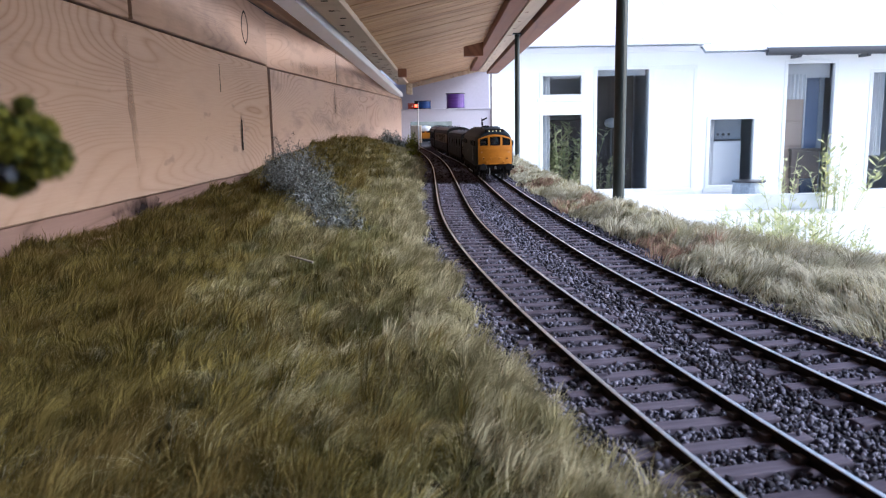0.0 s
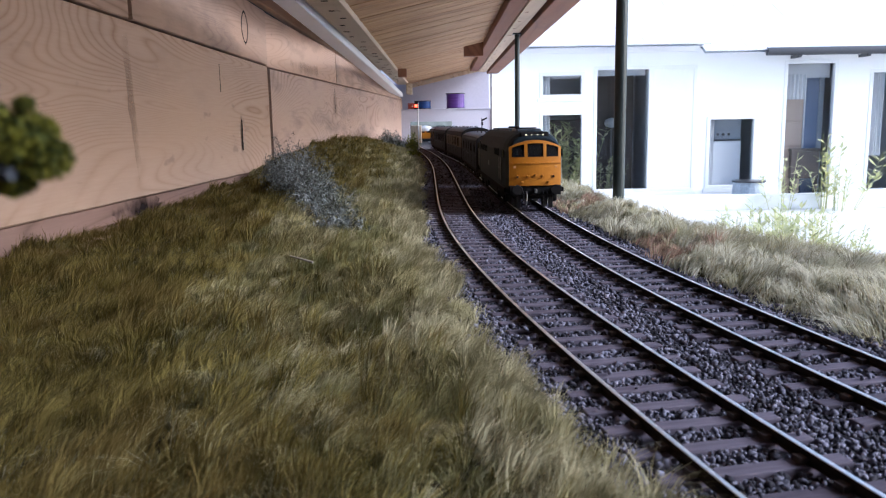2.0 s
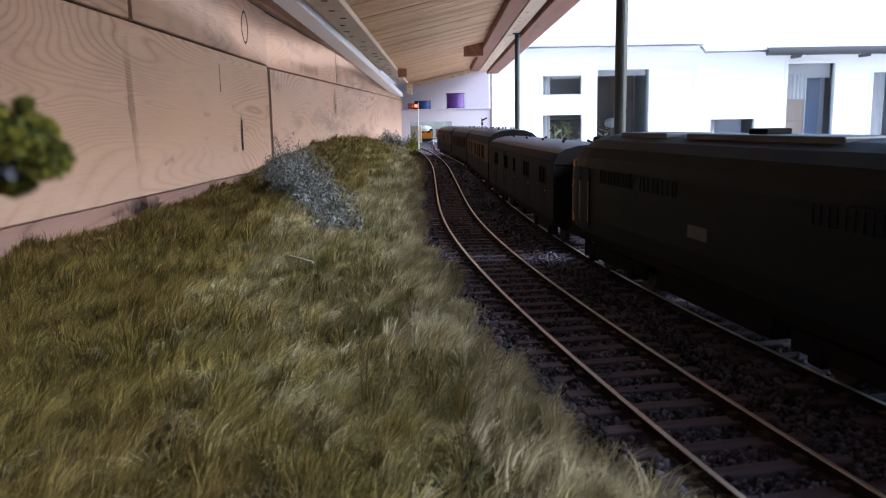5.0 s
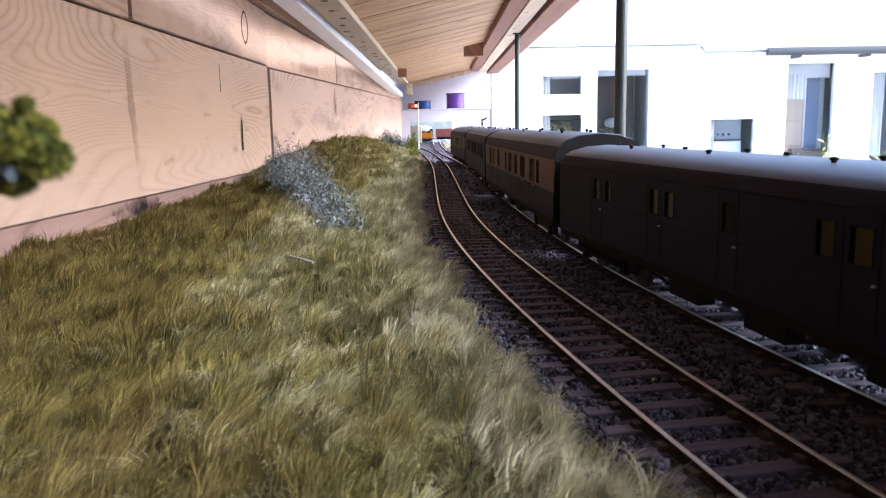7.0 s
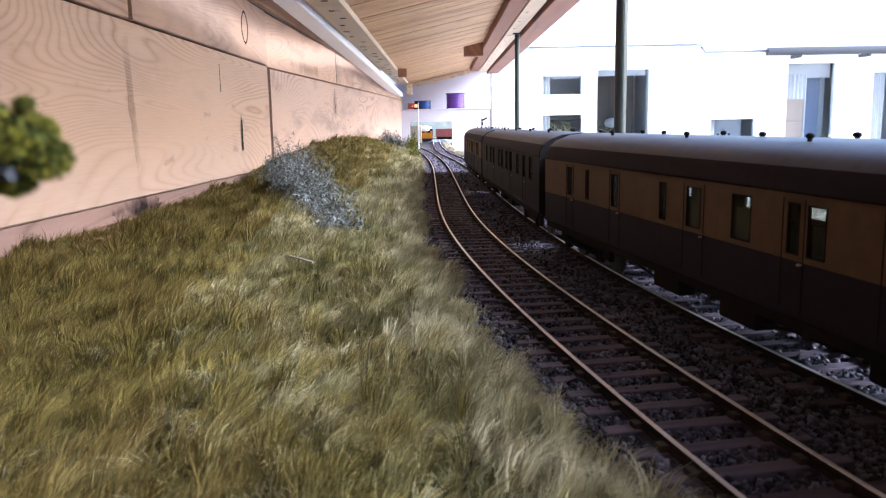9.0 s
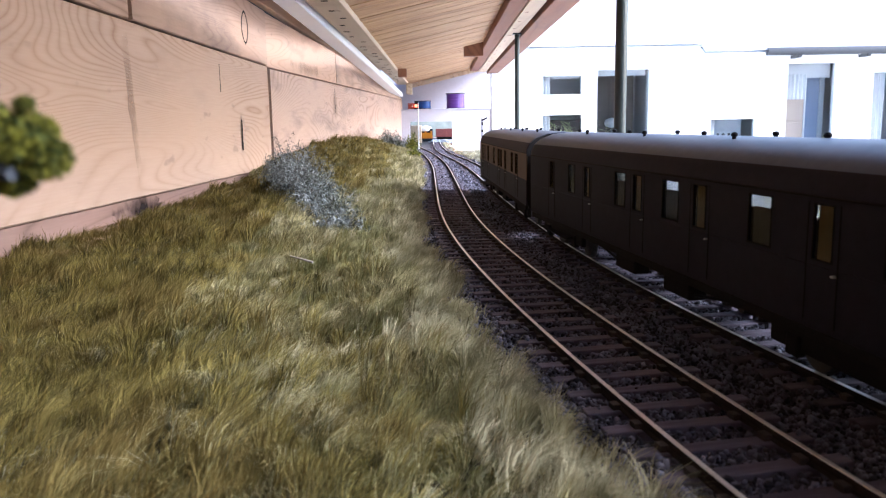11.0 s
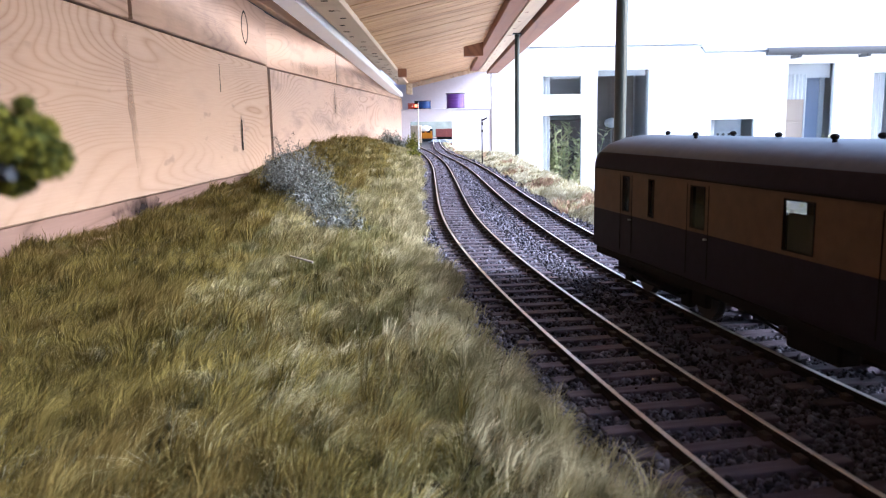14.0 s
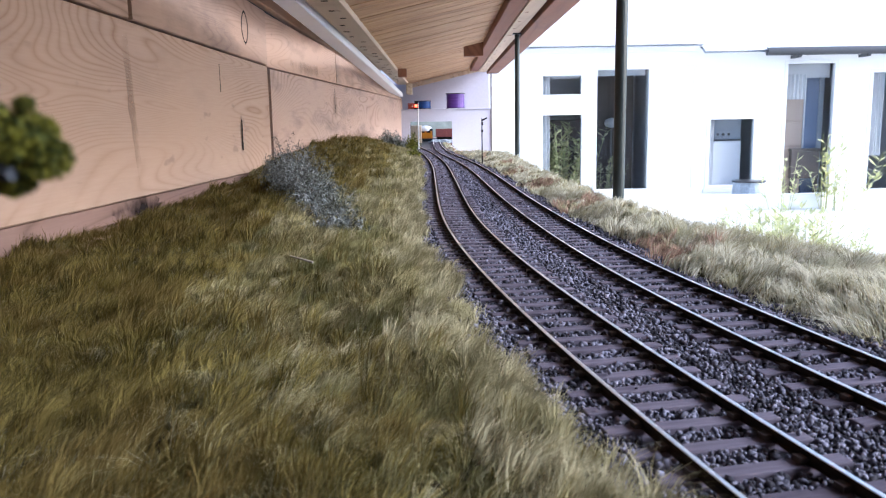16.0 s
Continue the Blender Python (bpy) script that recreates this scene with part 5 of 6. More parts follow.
# ---------------------------------------------------------------- signals and the far yard
def signals():
    s1 = tagged(empty("colour_light_signal", pose(-0.086, 3.0, -0.01)), "white post signal showing a red light", "signal")
    part("post", cyl((0, 0, 0), (0, 0, 0.183), 0.0026, seg=10), M_SIGPOST, s1)
    part("head", box((-0.014, -0.005, 0.158), (0.0, 0.004, 0.19), 0.001), M_BLACK, s1)
    part("lens", add_ball(bmesh.new(), (-0.0075, -0.0055, 0.171), 0.0062, 2, (1, 0.4, 1)), M_RED, s1, "glowing red lens")
    part("lamp", add_ball(bmesh.new(), (-0.021, -0.004, 0.170), 0.003, 2), M_SIGPOST, s1)
    s2 = tagged(empty("semaphore_signal", pose(0.0975, 1.85, -0.008)), "dark lattice-post semaphore signal beside the line", "signal")
    part("post", cyl((0, 0, 0), (0, 0, 0.108), 0.0015, 0.0011, 8), M_BLACK, s2)
    part("arm", box((0.001, -0.001, 0.103), (0.016, 0.0, 0.1065), 0.0003, Matrix.Translation((0, 0, 0.1)) @ Matrix.Rotation(radians(-28), 4, "Y") @ Matrix.Translation((0, 0, -0.1))), M_BLACK, s2)
    part("spectacle", box((-0.002, -0.002, 0.095), (0.003, 0.0005, 0.102), 0.0005), M_BLACK, s2)
    part("bracket", box((-0.0022, -0.002, 0.079), (0.0025, 0.002, 0.084), 0.0005), M_BLACK, s2)
    part("finial", cyl((0, 0, 0.108), (0, 0, 0.112), 0.0016, 0.0002, 8), M_BLACK, s2)
    # a second engine and wagon standing beyond the opening
    en = tagged(empty("parked_locomotive", pose(-0.084, 4.28, -0.011) @ Matrix.Diagonal((1.3, 1.0, 1.12, 1))), "parked yellow-fronted locomotive with a white cab roof", "locomotive")
    part("body", box((-0.03, 0, 0.014), (0.03, 0.30, 0.07), 0.006), M_BLUE, en)
    part("cab_front", box((-0.028, -0.004, 0.022), (0.028, 0.002, 0.058), 0.002), M_YELLOW, en)
    part("cab_roof", add_ball(bmesh.new(), (0, 0.02, 0.064), 0.028, 3, (1, 0.9, 0.75)), M_SIGPOST, en, smooth=True)
    part("window", box((-0.02, -0.006, 0.05), (-0.004, -0.003, 0.058), 0.001), M_BLACK, en)
    part("window", box((0.004, -0.006, 0.05), (0.02, -0.003, 0.058), 0.001), M_BLACK, en)
    part("buffer_beam", box((-0.028, -0.006, 0.008), (0.028, 0.004, 0.022), 0.002), M_BLUE, en)
    wg = tagged(empty("parked_wagon", pose(0.03, 4.45, -0.011)), "parked red-brown goods wagon beyond the opening", "wagon")
    part("body", box((-0.06, 0, 0.028), (0.13, 0.06, 0.075), 0.002), M_WAGON, wg)
    for k in range(4):
        part("rib", box((-0.055 + 0.055 * k, -0.002, 0.028), (-0.052 + 0.055 * k, 0, 0.075), 0.0004), M_WAGON, wg)
    part("chassis", box((-0.055, 0.005, 0.0), (0.125, 0.055, 0.028), 0.002), M_BLACK, wg)
    bm = bmesh.new()
    for i in range(60):
        add_box(bm, (0, 0, 0), (random.uniform(0.01, 0.03), random.uniform(0.01, 0.03), random.uniform(0.004, 0.018)), 0.001, pose(random.uniform(-0.05, 0.1), random.uniform(4.16, 4.38), -0.011, 0, 0, random.uniform(0, 90)))
    tagged(part("yard_clutter", bm, M_SNOW), "pale blue-grey clutter on the deck beyond the opening", "clutter", kind="stuff")
    tagged(part("yard_backdrop", box((-0.45, 6.35, -0.03), (0.12, 6.38, 0.30)), M_YARD), "grey-green wall far beyond the opening", "wall", kind="structure")
    tagged(part("yard_box", box((-0.165, 4.2, -0.012), (-0.105, 4.26, 0.085), 0.003), M_BATTEN), "cream box beyond the opening", "box")
    rb = tagged(empty("red_box", pose(-0.165, 3.98, 0.1666)), "small orange-red plastic box on the shelf", "box")
    part("body", box((0, 0, 0), (0.05, 0.04, 0.026), 0.003), M_REDBOX, rb)
    part("lid", box((-0.001, -0.001, 0.026), (0.051, 0.041, 0.031), 0.002), M_REDBOX, rb)
    spool(0.077, 3.99, 0.1666, 0.050, 0.076, M_PURPLE, "spool of purple wire on the shelf")
    spool(-0.082, 3.99, 0.1666, 0.036, 0.042, M_BLUEW, "spool of blue wire on the shelf")


# ---------------------------------------------------------------- rolling stock (local +Y is the way of travel)
def loft(stations, profile):
    """Joins scaled body sections along y. stations: y, half width, cantrail height, roof height, sole height."""
    bm = bmesh.new()
    rings = []
    for y, hw, zc, zr, zs in stations:
        rings.append([bm.verts.new((a * hw, y, zs + (zc - zs) * b if b <= 1 else zc + (zr - zc) * (b - 1))) for a, b in profile])
    k = len(profile)
    for r0, r1 in zip(rings[:-1], rings[1:]):
        for i in range(k):
            bm.faces.new((r0[i], r0[(i + 1) % k], r1[(i + 1) % k], r1[i]))
    bm.faces.new(rings[0][::-1])
    bm.faces.new(rings[-1])
    bmesh.ops.recalc_face_normals(bm, faces=bm.faces)
    return bm


SECTION = [(-0.97, 0), (-1, 0.25), (-1, 0.6), (-0.985, 0.95), (-0.96, 1.0), (-0.92, 1.3), (-0.8, 1.58), (-0.6, 1.8), (-0.35, 1.94), (0, 2.0)]
SECTION = SECTION + [(-a, b) for a, b in SECTION[-2::-1]]
ROOF = [(-0.985, 0.995), (-0.99, 1.04), (-0.975, 1.28), (-0.90, 1.54), (-0.74, 1.76), (-0.45, 1.93), (0, 2.0)]
ROOF = ROOF + [(-a, b) for a, b in ROOF[-2::-1]]


def bogie(parent, y, wheels, r, label):
    bg = part("bogie", box((-0.020, y - wheels[-1] - 0.014, 0.011), (0.020, y + wheels[-1] + 0.014, 0.018), 0.001), M_BLACK, parent, label)
    for sx in (-1, 1):
        part("side_frame", box((sx * 0.0255 - 0.0015, y - wheels[-1] - 0.016, 0.0085), (sx * 0.0255 + 0.0015, y + wheels[-1] + 0.016, 0.0165), 0.0008), M_BLACK, bg)
    offs = sorted({s * w for w in wheels for s in (-1, 1)})
    for o in offs:
        ws = bmesh.new()
        for sx in (-1, 1):
            add_cyl(ws, (sx * 0.0148, 0, 0), (sx * 0.0172, 0, 0), r, seg=24)
            add_cyl(ws, (sx * 0.0140, 0, 0), (sx * 0.0148, 0, 0), r + 0.0009, seg=24)
            for k in range(4):
                a = k * math.pi / 2
                add_cyl(ws, (sx * 0.0168, math.cos(a) * r * 0.55, math.sin(a) * r * 0.55), (sx * 0.0174, math.cos(a) * r * 0.55, math.sin(a) * r * 0.55), r * 0.16, seg=8)
            part("axle_box", box((sx * 0.0265 - 0.002, y + o - 0.004, r - 0.004), (sx * 0.0265 + 0.002, y + o + 0.004, r + 0.004), 0.001), M_BLACK, bg)
        add_cyl(ws, (-0.0148, 0, 0), (0.0148, 0, 0), 0.0018, seg=8)
        wheel = part("wheelset", ws, M_WHEEL, bg, "steel wheels on their axle")
        wheel.location = (0, y + o, r)


def buffers(parent, y, s):
    for sx in (-0.0198, 0.0198):
        bf = part("buffer", cyl((sx, y, 0.0235), (sx, y + s * 0.010, 0.0235), 0.0028, seg=12), M_BLACK, parent)
        part("buffer_head", cyl((sx, y + s * 0.010, 0.0235), (sx, y + s * 0.0118, 0.0235), 0.0056, 0.0050, 20), M_BLACK, bf)
    part("coupling_hook", box((-0.0012, min(y, y + s * 0.007), 0.020), (0.0012, max(y, y + s * 0.007), 0.024), 0.0004), M_STEEL, parent)


def cab_end(loco, s):
    """The flat-fronted cab with three windows, at the end s (+1 or -1)."""
    y0 = 0.1655
    face = lambda x: y0 - 5.5 * x * x
    wtop = lambda x: 0.0735 - 7.8 * x * x
    arch = lambda x: 0.0770 - 10.5 * x * x

    def plate(name, x0, x1, lo, hi, off, thick, material, parent, label="", n=10):
        bm = bmesh.new()
        cols = []
        for i in range(n + 1):
            x = x0 + (x1 - x0) * i / n
            rows = []
            for j in range(5):
                z = lo(x) + (hi(x) - lo(x)) * j / 4
                yy = face(x) + off - 0.10 * max(0.0, z - 0.055)
                rows.append((bm.verts.new((x * s, yy * s, z)), bm.verts.new((x * s, (yy - thick) * s, z))))
            cols.append(rows)
        for a, b in zip(cols[:-1], cols[1:]):
            for j in range(4):
                bm.faces.new((a[j][0], b[j][0], b[j + 1][0], a[j + 1][0]))
                bm.faces.new((a[j][1], a[j + 1][1], b[j + 1][1], b[j][1]))
            bm.faces.new((a[0][0], a[0][1], b[0][1], b[0][0]))
            bm.faces.new((a[4][0], b[4][0], b[4][1], a[4][1]))
        for c in (cols[0], cols[-1]):
            for j in range(4):
                bm.faces.new((c[j][0], c[j][1], c[j + 1][1], c[j + 1][0]))
        bmesh.ops.recalc_face_normals(bm, faces=bm.faces)
        return part(name, bm, material, parent, label)

    k = lambda v: (lambda x: v)
    front = plate("cab_front", -0.0268, 0.0268, k(0.0275), k(0.0590), 0.0, 0.004, M_YELLOW, loco, "yellow warning panel on the cab front", 16)
    for x0, x1 in ((-0.0268, -0.0241), (-0.0113, -0.0082), (0.0082, 0.0113), (0.0241, 0.0268)):
        plate("window_pillar", x0, x1, k(0.0590), wtop, 0.0, 0.003, M_YELLOW, front, "", 2)
    plate("window_header", -0.0268, 0.0268, wtop, arch, 0.0, 0.003, M_YELLOW, front, "", 16)
    plate("waist_ledge", -0.0270, 0.0270, k(0.0515), k(0.0526), 0.0009, 0.002, M_YELLOW, front, "", 16)
    for x0, x1 in ((-0.0241, -0.0113), (-0.0082, 0.0082), (0.0113, 0.0241)):
        w = plate("windscreen", x0, x1, k(0.0590), wtop, -0.0012, 0.0006, M_CABGLASS, front, "dark cab window", 4)
        plate("gasket", x0, x1, k(0.0588), k(0.0595), 0.0002, 0.0012, M_BLACK, w, "", 4)
        wx = (x0 + x1) / 2
        part("wiper", cyl((wx * s, (face(wx) + 0.0006 - 0.0006) * s, 0.0600), ((wx + 0.003) * s, (face(wx) - 0.0010) * s, 0.0695), 0.0002, seg=5), M_BLACK, w)
    for x, z, r in ((-0.0185, 0.0372, 0.0018), (0.0185, 0.0372, 0.0018)):
        lm = part("marker_light", cyl((x * s, (face(x) - 0.001) * s, z), (x * s, (face(x) + 0.0011) * s, z), r, seg=14), M_YELLOW, front)
        part("marker_lens", cyl((x * s, (face(x) + 0.0008) * s, z), (x * s, (face(x) + 0.0013) * s, z), r * 0.66, seg=14), M_BLACK, lm)
    for x, z in ((-0.0135, 0.0312), (0.0135, 0.0312), (-0.0075, 0.0378), (0.0, 0.0390), (0.0075, 0.0378)):
        part("lamp_iron", box((x * s - 0.0011, min(face(x) * s, (face(x) + 0.0022) * s), z - 0.0011), (x * s + 0.0011, max(face(x) * s, (face(x) + 0.0022) * s), z + 0.0011), 0.0003), M_YELLOW, front)
    for x in (-0.021, 0.021):
        part("data_plate", box((x * s - 0.0016, min((face(x) - 0.001) * s, (face(x) + 0.0002) * s), 0.0465), (x * s + 0.0016, max((face(x) - 0.001) * s, (face(x) + 0.0002) * s), 0.0490), 0.0002), M_PLATE, front, "small faded data plate")
    # headcode box above the windows
    yb = (0.1582 * s, 0.1480 * s)
    hc = part("headcode_box", box((-0.0150, min(yb), 0.0795), (0.0150, max(yb), 0.0858), 0.0020), M_BLACK, loco, "black headcode panel with four lit dots")
    for x in (-0.0088, -0.0030, 0.0030, 0.0088):
        part("headcode_dot", cyl((x, 0.1578 * s, 0.0826), (x, 0.1585 * s, 0.0826), 0.0007, seg=10), M_LAMP, hc)
    bb = part("buffer_beam", box((-0.0270, min(0.154 * s, 0.163 * s), 0.0170), (0.0270, max(0.154 * s, 0.163 * s), 0.0278), 0.001), M_BLACK, loco)
    buffers(loco, 0.163 * s, s)
    for x, dz in ((-0.012, 0.0), (-0.008, 0.001), (0.009, 0.0), (0.0125, 0.0015)):
        hb = bmesh.new()
        pp = [(x, 0.163 * s, 0.021), (x, 0.1675 * s, 0.018), (x + 0.0006, 0.168 * s, 0.012), (x + 0.001, 0.166 * s, 0.007 + dz)]
        for p, q in zip(pp[:-1], pp[1:]):
            add_cyl(hb, p, q, 0.00075, seg=7)
        part("brake_hose", hb, M_STEEL if x == 0.009 else M_BLACK, bb)
    part("guard_iron", box((-0.019, min(0.157 * s, 0.159 * s), 0.003), (-0.0145, max(0.157 * s, 0.159 * s), 0.017), 0.0005), M_BLACK, bb)
    part("guard_iron", box((0.0145, min(0.157 * s, 0.159 * s), 0.003), (0.019, max(0.157 * s, 0.159 * s), 0.017), 0.0005), M_BLACK, bb)


def locomotive():
    lo = tagged(empty("diesel_locomotive"), "dark blue model diesel locomotive with yellow cab ends and lit headcode", "locomotive")
    st = [(-0.1600, 0.0268, 0.0655, 0.0800, 0.026), (-0.1565, 0.0274, 0.0655, 0.0845, 0.025), (-0.148, 0.0290, 0.0660, 0.0872, 0.025), (-0.13, 0.0308, 0.0665, 0.0880, 0.024), (-0.10, 0.0314, 0.0665, 0.0880, 0.024), (0, 0.0314, 0.0665, 0.0880, 0.024)]
    st = st + [(-y, a, b, c, d) for y, a, b, c, d in st[-2::-1]]
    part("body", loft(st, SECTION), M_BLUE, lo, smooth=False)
    for y0, y1, z in ((-0.035, 0.05, 0.0872), (-0.115, -0.055, 0.0872), (0.07, 0.118, 0.0872)):
        part("roof_panel", box((-0.013, y0, z - 0.002), (0.013, y1, z + 0.0016), 0.0008), M_ROOFBLUE, lo)
    part("exhaust", box((-0.006, -0.004, 0.0886), (0.006, 0.006, 0.0915), 0.0006), M_BLACK, lo)
    fan = part("fan_grille", cyl((0, 0.093, 0.0885), (0, 0.093, 0.0902), 0.012, seg=24), M_BLACK, lo)
    for sx in (-1, 1):
        x = sx * 0.0314
        for y0, y1 in ((0.118, 0.130), (-0.130, -0.118)):
            dr = part("cab_door", box((min(x, x + sx * 0.0004), y0, 0.028), (max(x, x + sx * 0.0004), y1, 0.0665), 0.0002), M_BLUE, lo)
            part("door_rail", cyl((x + sx * 0.0012, y0 - 0.0015, 0.032), (x + sx * 0.0012, y0 - 0.0015, 0.058), 0.00035, seg=6), M_STEEL, dr)
            part("door_rail", cyl((x + sx * 0.0012, y1 + 0.0015, 0.032), (x + sx * 0.0012, y1 + 0.0015, 0.058), 0.00035, seg=6), M_STEEL, dr)
        for y0, y1 in ((0.134, 0.148), (-0.148, -0.134)):
            xx = sx * 0.0304
            part("side_window", box((min(xx, xx + sx * 0.0008), y0, 0.0575), (max(xx, xx + sx * 0.0008), y1, 0.0665), 0.0003), M_CABGLASS, lo)
        for y0, y1, n in ((-0.10, -0.055, 11), (-0.045, -0.015, 8), (0.06, 0.105, 11)):
            gr = part("grille", box((min(x, x + sx * 0.0005), y0, 0.058), (max(x, x + sx * 0.0005), y1, 0.0668), 0.0002), M_BLUE, lo)
            for i in range(n):
                yy = y0 + (y1 - y0) * (i + 0.5) / n
                part("grille_slat", box((min(x, x + sx * 0.0010), yy - 0.0005, 0.0585), (max(x, x + sx * 0.0010), yy + 0.0005, 0.0663), 0.0001), M_BLUE, gr)
        part("sole_bar", box((min(x, x - sx * 0.002), -0.154, 0.0195), (max(x, x - sx * 0.002), 0.154, 0.0245), 0.0005), M_BLACK, lo)
        part("number_bar", box((min(x, x + sx * 0.0003), 0.100, 0.044), (max(x, x + sx * 0.0003), 0.114, 0.0465)), M_FADED, lo, "faded bar of lettering")
        part("emblem", box((min(x, x + sx * 0.0003), -0.006, 0.041), (max(x, x + sx * 0.0003), 0.006, 0.047)), M_FADED, lo, "faded emblem on the side")
    part("fuel_tank", box((-0.026, -0.035, 0.007), (0.026, 0.035, 0.021), 0.002), M_BLACK, lo)
    for y in (-0.092, 0.092):
        bogie(lo, y, [0.0295], 0.0105, "black four-wheel bogie")
    cab_end(lo, 1)
    cab_end(lo, -1)
    # lengthen the middle, which leaves ends and bogies true
    for ob in lo.children_recursive:
        if ob.name.startswith("wheelset"):
            ob.location.y += math.copysign(0.0165, ob.location.y)
            continue
        for v in ob.data.vertices:
            v.co.y += max(-1.0, min(1.0, v.co.y / 0.04)) * 0.0165
            v.co.z -= 0.047 * max(0.0, v.co.z - 0.018) * 1.25
    return lo


def coach(name, label, upper, lower, split, windows, glazed, length=0.446, blinds=()):
    """A bogie coach. windows: (centre, width) along y from the middle; glazed: their sill and head."""
    co = tagged(empty(name), label, "railway coach", "coaches of the train")
    H = length / 2
    part("underframe", box((-0.029, -H + 0.004, 0.0185), (0.029, H - 0.004, 0.0235), 0.0008), M_BLACK, co)
    for sx in (-1, 1):
        x = sx * 0.0322
        xi = x - sx * 0.0011
        side = part("side", box((min(x, xi), -H, 0.0215), (max(x, xi), H, split - 0.0001), 0.0002), lower, co, "lower side panel")
        ws = sorted(windows) if sx > 0 else [(-H + 0.035 + 0.047 * k, 0.036) for k in range(int((length - 0.05) / 0.047))]
        z0, z1 = glazed
        part("side_panel", box((min(x, xi), -H, split), (max(x, xi), H, z0)), upper, side) if z0 - split > 0.001 else None
        part("side_panel", box((min(x, xi), -H, z1), (max(x, xi), H, 0.0682)), upper, side)
        yy = -H
        zb = max(z0, split)
        for c, w in ws:
            part("side_panel", box((min(x, xi), yy, zb), (max(x, xi), c - w / 2, z1)), upper, side)
            wn_ = part("window", box((min(x, xi) + 0.0003, c - w / 2, zb), (max(x, xi) - 0.0003, c + w / 2, z1)), M_COACHGLASS, side)
            t = 0.0006
            for a0, a1, b0, b1 in ((c - w / 2, c + w / 2, zb, zb + t), (c - w / 2, c + w / 2, z1 - t, z1), (c - w / 2, c - w / 2 + t, zb + t, z1 - t), (c + w / 2 - t, c + w / 2, zb + t, z1 - t)):
                part("window_frame", box((min(x, x + sx * 0.0003), a0, b0), (max(x, x + sx * 0.0003), a1, b1)), M_BLACK, wn_)
            for bc, mat_b, z_b in blinds:
                if sx > 0 and abs(bc - c) < 0.001:
                    lo_b, hi_b = zb, z_b or z1
                    part("blind", box((xi - 0.0016, c - w / 2, lo_b), (xi - 0.0010, c + w / 2, hi_b)), mat_b, wn_, "pale blind behind the glass")
            yy = c + w / 2
        part("side_panel", box((min(x, xi), yy, zb), (max(x, xi), H, z1)), upper, side)
        for c, w in ws[::2]:
            part("door_seam", box((min(x, x + sx * 0.0002), c - w / 2 - 0.003, 0.024), (max(x, x + sx * 0.0002), c - w / 2 - 0.0026, 0.0665)), M_BLACK, side)
            part("door_seam", box((min(x, x + sx * 0.0002), c + w / 2 + 0.0026, 0.024), (max(x, x + sx * 0.0002), c + w / 2 + 0.003, 0.0665)), M_BLACK, side)
            part("door_handle", box((min(x, x + sx * 0.0012), c + w / 2 + 0.0008, 0.042), (max(x, x + sx * 0.0012), c + w / 2 + 0.0024, 0.0427)), M_STEEL, side)
        part("sole_bar", box((min(x, x - sx * 0.002), -H + 0.004, 0.0172), (max(x, x - sx * 0.002), H - 0.004, 0.0213), 0.0004), M_BLACK, co)
        for y0 in (-0.045, 0.02):
            part("battery_box", box((min(sx * 0.020, sx * 0.029), y0, 0.0085), (max(sx * 0.020, sx * 0.029), y0 + 0.028, 0.0172), 0.001), M_BLACK, co)
        part("truss_rod", cyl((sx * 0.026, -0.09, 0.017), (sx * 0.026, -0.035, 0.0095), 0.0007, seg=6), M_BLACK, co)
        part("truss_rod", cyl((sx * 0.026, 0.09, 0.017), (sx * 0.026, 0.035, 0.0095), 0.0007, seg=6), M_BLACK, co)
        part("step_board", box((min(sx * 0.0285, sx * 0.033), -H + 0.03, 0.0125), (max(sx * 0.0285, sx * 0.033), -H + 0.10, 0.0135), 0.0003), M_BLACK, co)
    rst = [(-H - 0.001, 0.0323, 0.0661, 0.0868, 0.02), (-H + 0.003, 0.0325, 0.0662, 0.0875, 0.02), (-H + 0.016, 0.0325, 0.0662, 0.0876, 0.02), (0, 0.0325, 0.0662, 0.0876, 0.02)]
    rst = rst + [(-y, a, b, c, d) for y, a, b, c, d in rst[-2::-1]]
    shell = loft(rst, ROOF)
    for fc in shell.faces:
        if abs(fc.normal.y) > 0.7:
            fc.material_index = 2
        elif fc.calc_center_median().z < 0.0765:
            fc.material_index = 1
    roof = part("roof", shell, [M_CROOF, lower, M_BLACK], co, "grey curved roof above a dark cantrail band", smooth=True)
    for poly in roof.data.polygons:
        poly.use_smooth = poly.material_index != 2
    n = 9
    for i in range(n):
        y = -H + length * (i + 0.5) / n
        for x in ((-0.009, 0.011) if i % 2 else (0.0,)):
            vent = add_ball(bmesh.new(), (x, y, 0.0886), 0.0016, 2, (0.9, 1.3, 0.8))
            add_cyl(vent, (x, y, 0.0862), (x, y, 0.0886), 0.0010, 0.0008, 8)
            part("roof_vent", vent, M_BLACK, roof, smooth=True)
    part("rain_strip", box((-0.0332, -H + 0.004, 0.0684), (-0.0322, H - 0.004, 0.0690)), M_BLACK, roof)
    part("rain_strip", box((0.0322, -H + 0.004, 0.0684), (0.0332, H - 0.004, 0.0690)), M_BLACK, roof)
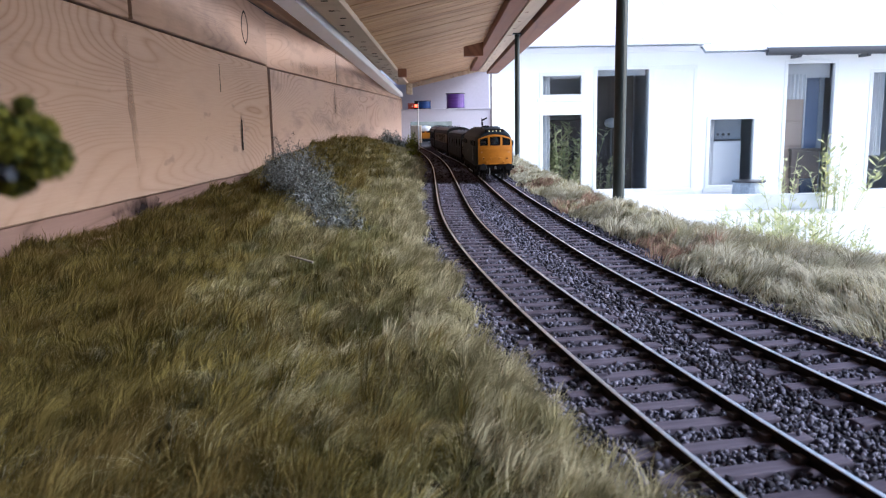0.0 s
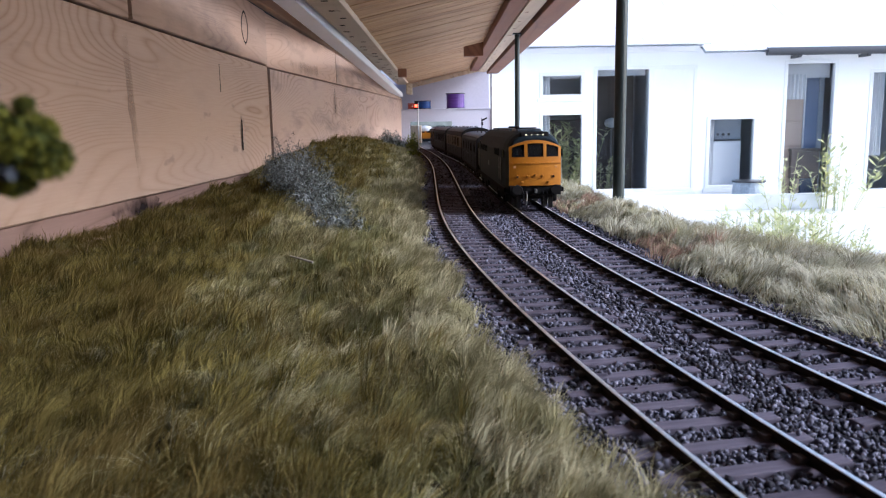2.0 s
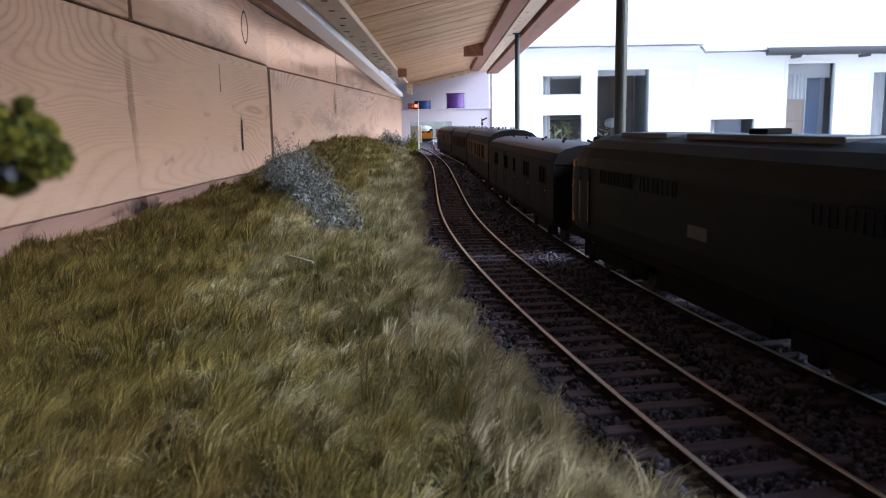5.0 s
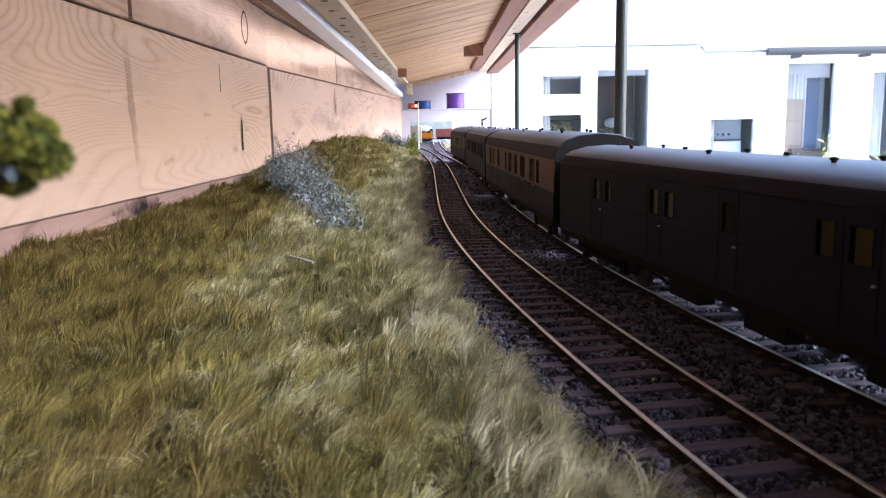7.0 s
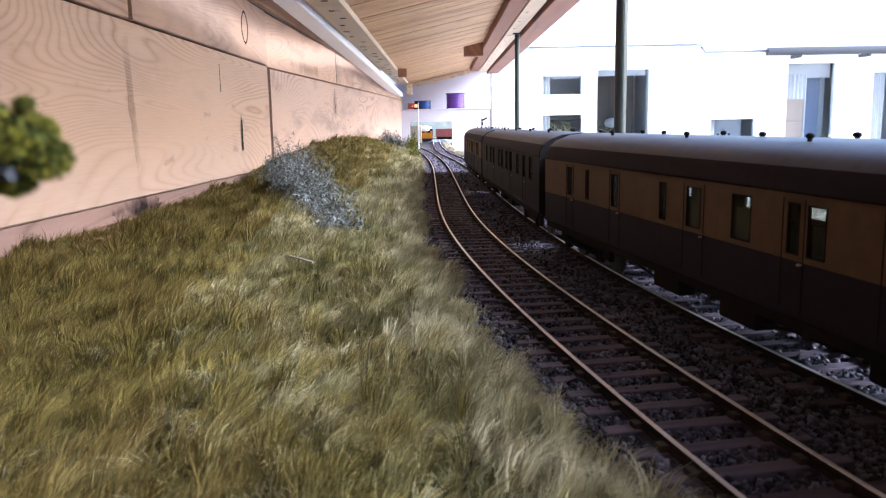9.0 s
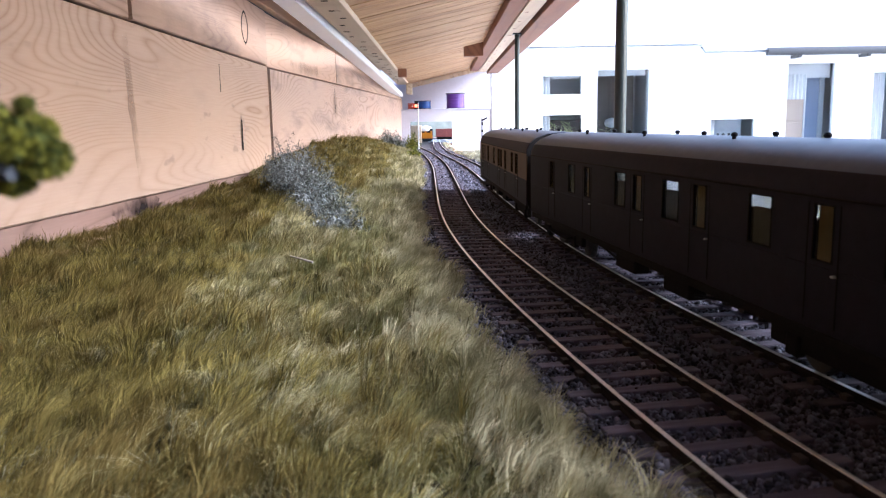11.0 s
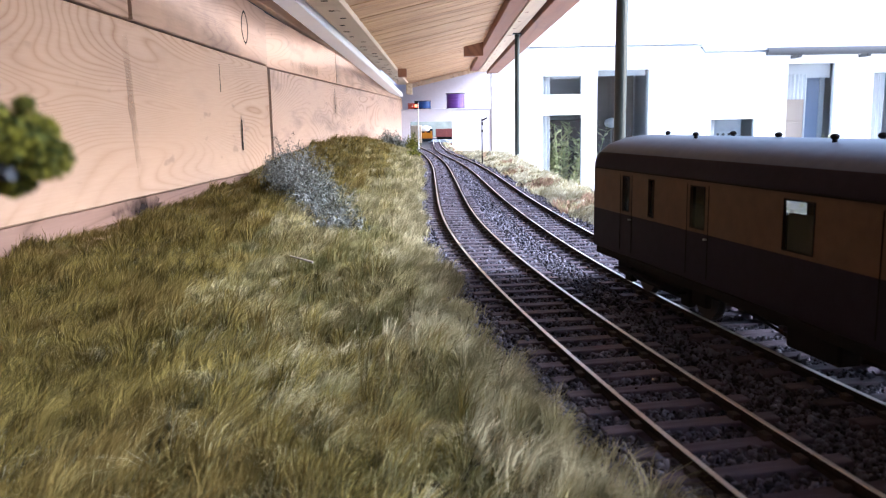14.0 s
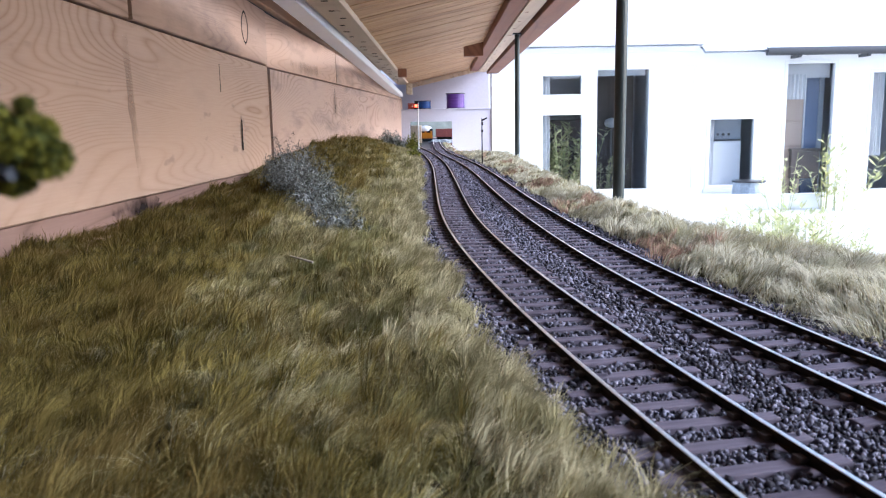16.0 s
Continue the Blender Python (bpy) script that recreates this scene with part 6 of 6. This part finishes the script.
    for s in (-1, 1):
        e0, e1 = s * H, s * (H - 0.0012)
        en = part("end_wall", loft([(min(e0, e1), 0.0318, 0.066, 0.0835, 0.0215), (max(e0, e1), 0.0318, 0.066, 0.0835, 0.0215)], SECTION), M_BLACK, co, "dark end wall")
        gw = part("gangway", box((-0.0135, min(e0, e0 + s * 0.0135), 0.024), (0.0135, max(e0, e0 + s * 0.0135), 0.0735), 0.0012), M_BLACK, en, "black concertina gangway")
        for k in range(6):
            part("gangway_fold", box((-0.0142, e0 + s * (0.0012 + 0.0022 * k) - 0.0004, 0.0235), (0.0142, e0 + s * (0.0012 + 0.0022 * k) + 0.0004, 0.0742), 0.0003), M_BLACK, gw)
        buffers(co, s * (H - 0.004), s)
    part("floor", box((-0.031, -H + 0.002, 0.0236), (0.031, H - 0.002, 0.0255)), M_BLACK, co)
    for y in (-H + 0.068, H - 0.068):
        bogie(co, y, [0.0300], 0.0105, "black four-wheel coach bogie")
    for ob in co.children_recursive:
        for v in ob.data.vertices:
            v.co.z -= 0.047 * max(0.0, v.co.z - 0.018) * 1.25
    return co


def place_train():
    """The train in running order: locomotive and four coaches, with the distance of each middle behind the front."""
    lo = locomotive()
    tan = [(0.1655, 0.0095), (0.1505, 0.010), (0.0885, 0.011), (0.0715, 0.010), (-0.0405, 0.010), (-0.0565, 0.010), (-0.116, 0.009), (-0.1335, 0.011)]
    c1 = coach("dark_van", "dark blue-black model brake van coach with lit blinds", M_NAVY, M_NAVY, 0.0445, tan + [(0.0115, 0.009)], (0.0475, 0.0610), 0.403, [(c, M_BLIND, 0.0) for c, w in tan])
    for ob in c1.children_recursive:
        for v in ob.data.vertices:
            v.co.z = min(v.co.z, 0.058) + 0.70 * max(0.0, v.co.z - 0.058)
    # the narrowest windows here stand in for dark shade at the door edges
    two = [(0.158, 0.011), (0.130, 0.018), (0.087, 0.010), (0.074, 0.007), (0.040, 0.014), (0.001, 0.013), (-0.030, 0.007), (-0.091, 0.009), (-0.135, 0.006), (-0.168, 0.008)]
    c2 = coach("cream_coach", "shade-darkened cream and brown model coach with a grey roof", M_CREAM, M_CHOC, 0.0432, two, (0.0455, 0.0648), 0.446, [(0.158, M_FROST, 0.0560), (0.130, M_FROST, 0.0598), (0.087, M_FROST, 0.0570), (0.040, M_FROST, 0.0590), (0.001, M_CREAM, 0.0), (-0.030, M_CREAM, 0.0), (-0.135, M_CREAM, 0.0)])
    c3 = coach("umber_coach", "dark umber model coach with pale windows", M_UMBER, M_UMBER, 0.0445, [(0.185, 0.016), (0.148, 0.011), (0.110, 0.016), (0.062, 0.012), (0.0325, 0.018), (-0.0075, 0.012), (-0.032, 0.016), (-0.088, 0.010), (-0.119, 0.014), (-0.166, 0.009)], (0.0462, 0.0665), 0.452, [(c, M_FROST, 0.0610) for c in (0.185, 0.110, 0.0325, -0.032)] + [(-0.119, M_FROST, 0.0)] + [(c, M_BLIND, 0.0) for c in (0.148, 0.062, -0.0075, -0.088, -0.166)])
    c4 = coach("brake_coach", "shade-darkened cream and brown model coach at the tail of the train", M_CREAM, M_CHOC, 0.0445, [(0.155, 0.012), (0.123, 0.013), (0.071, 0.006), (0.034, 0.011), (0.011, 0.013), (-0.037, 0.017), (-0.104, 0.012), (-0.147, 0.006), (-0.175, 0.008)], (0.0462, 0.0660), 0.434, [(0.155, M_CREAM, 0.0), (0.123, M_FROST, 0.0630), (0.034, M_FROST, 0.0600), (0.011, M_FROST, 0.0), (-0.037, M_FROST, 0.0605), (0.071, M_CREAM, 0.0), (-0.147, M_CREAM, 0.0)])
    return [(lo, 0.188, 0.108), (c1, 0.6035, 0.134), (c2, 1.052, 0.155), (c3, 1.534, 0.158), (c4, 2.010, 0.150)]


# ---------------------------------------------------------------- motion along the line
SPEED = 0.214
S_FRONT = float(np.interp(0.321, RY, RS)) + 4.2 * SPEED


def motions():
    line = (RS, RX, RY)
    for ob, back, half in TRAIN:
        rows = []
        for k in range(0, 65):
            t = k * 0.25
            s = S_FRONT - SPEED * t + back
            ax, ay = on_line(s - half, line)
            bx, by = on_line(s + half, line)
            a = math.atan2(ay - by, ax - bx) - math.pi / 2
            rows.append((t, Matrix.Translation(((ax + bx) / 2, (ay + by) / 2, 0.0)) @ Matrix.Rotation(a, 4, "Z")))
        walk(ob, rows)
        # wheels roll without slipping
        turn = SPEED / 0.0105
        for wheel in [o for o in ob.children_recursive if o.name.startswith("wheelset")]:
            base = Matrix.Translation(wheel.location)
            walk(wheel, [(k / 15, base @ Matrix.Rotation(-turn * k / 15, 4, "X")) for k in range(241)])


# ---------------------------------------------------------------- build
shelter()
grounds()
house()
signals()
sward()
greenery()
TRAIN = place_train()
SPOTS = railway((LS, LX, LY), "near_track", -2.75, 3.6, "weathered model railway track on grey ballast")
SPOTS = SPOTS + railway((RS, RX, RY), "far_track", -2.75, 4.6, "weathered model railway track carrying the train")
stones("near_ballast", 0.13, 0.6, 0.0014, 0.00092, SPOTS, 1, 1, "loose grey model ballast between the sleepers")
stones("middle_ballast", 0.6, 1.2, 0.0021, 0.00125, SPOTS, 0, 2, "loose grey model ballast between the sleepers")
stones("far_ballast", 1.2, 3.0, 0.0040, 0.0022, SPOTS, 0, 3, "loose grey model ballast along the far track")
motions()
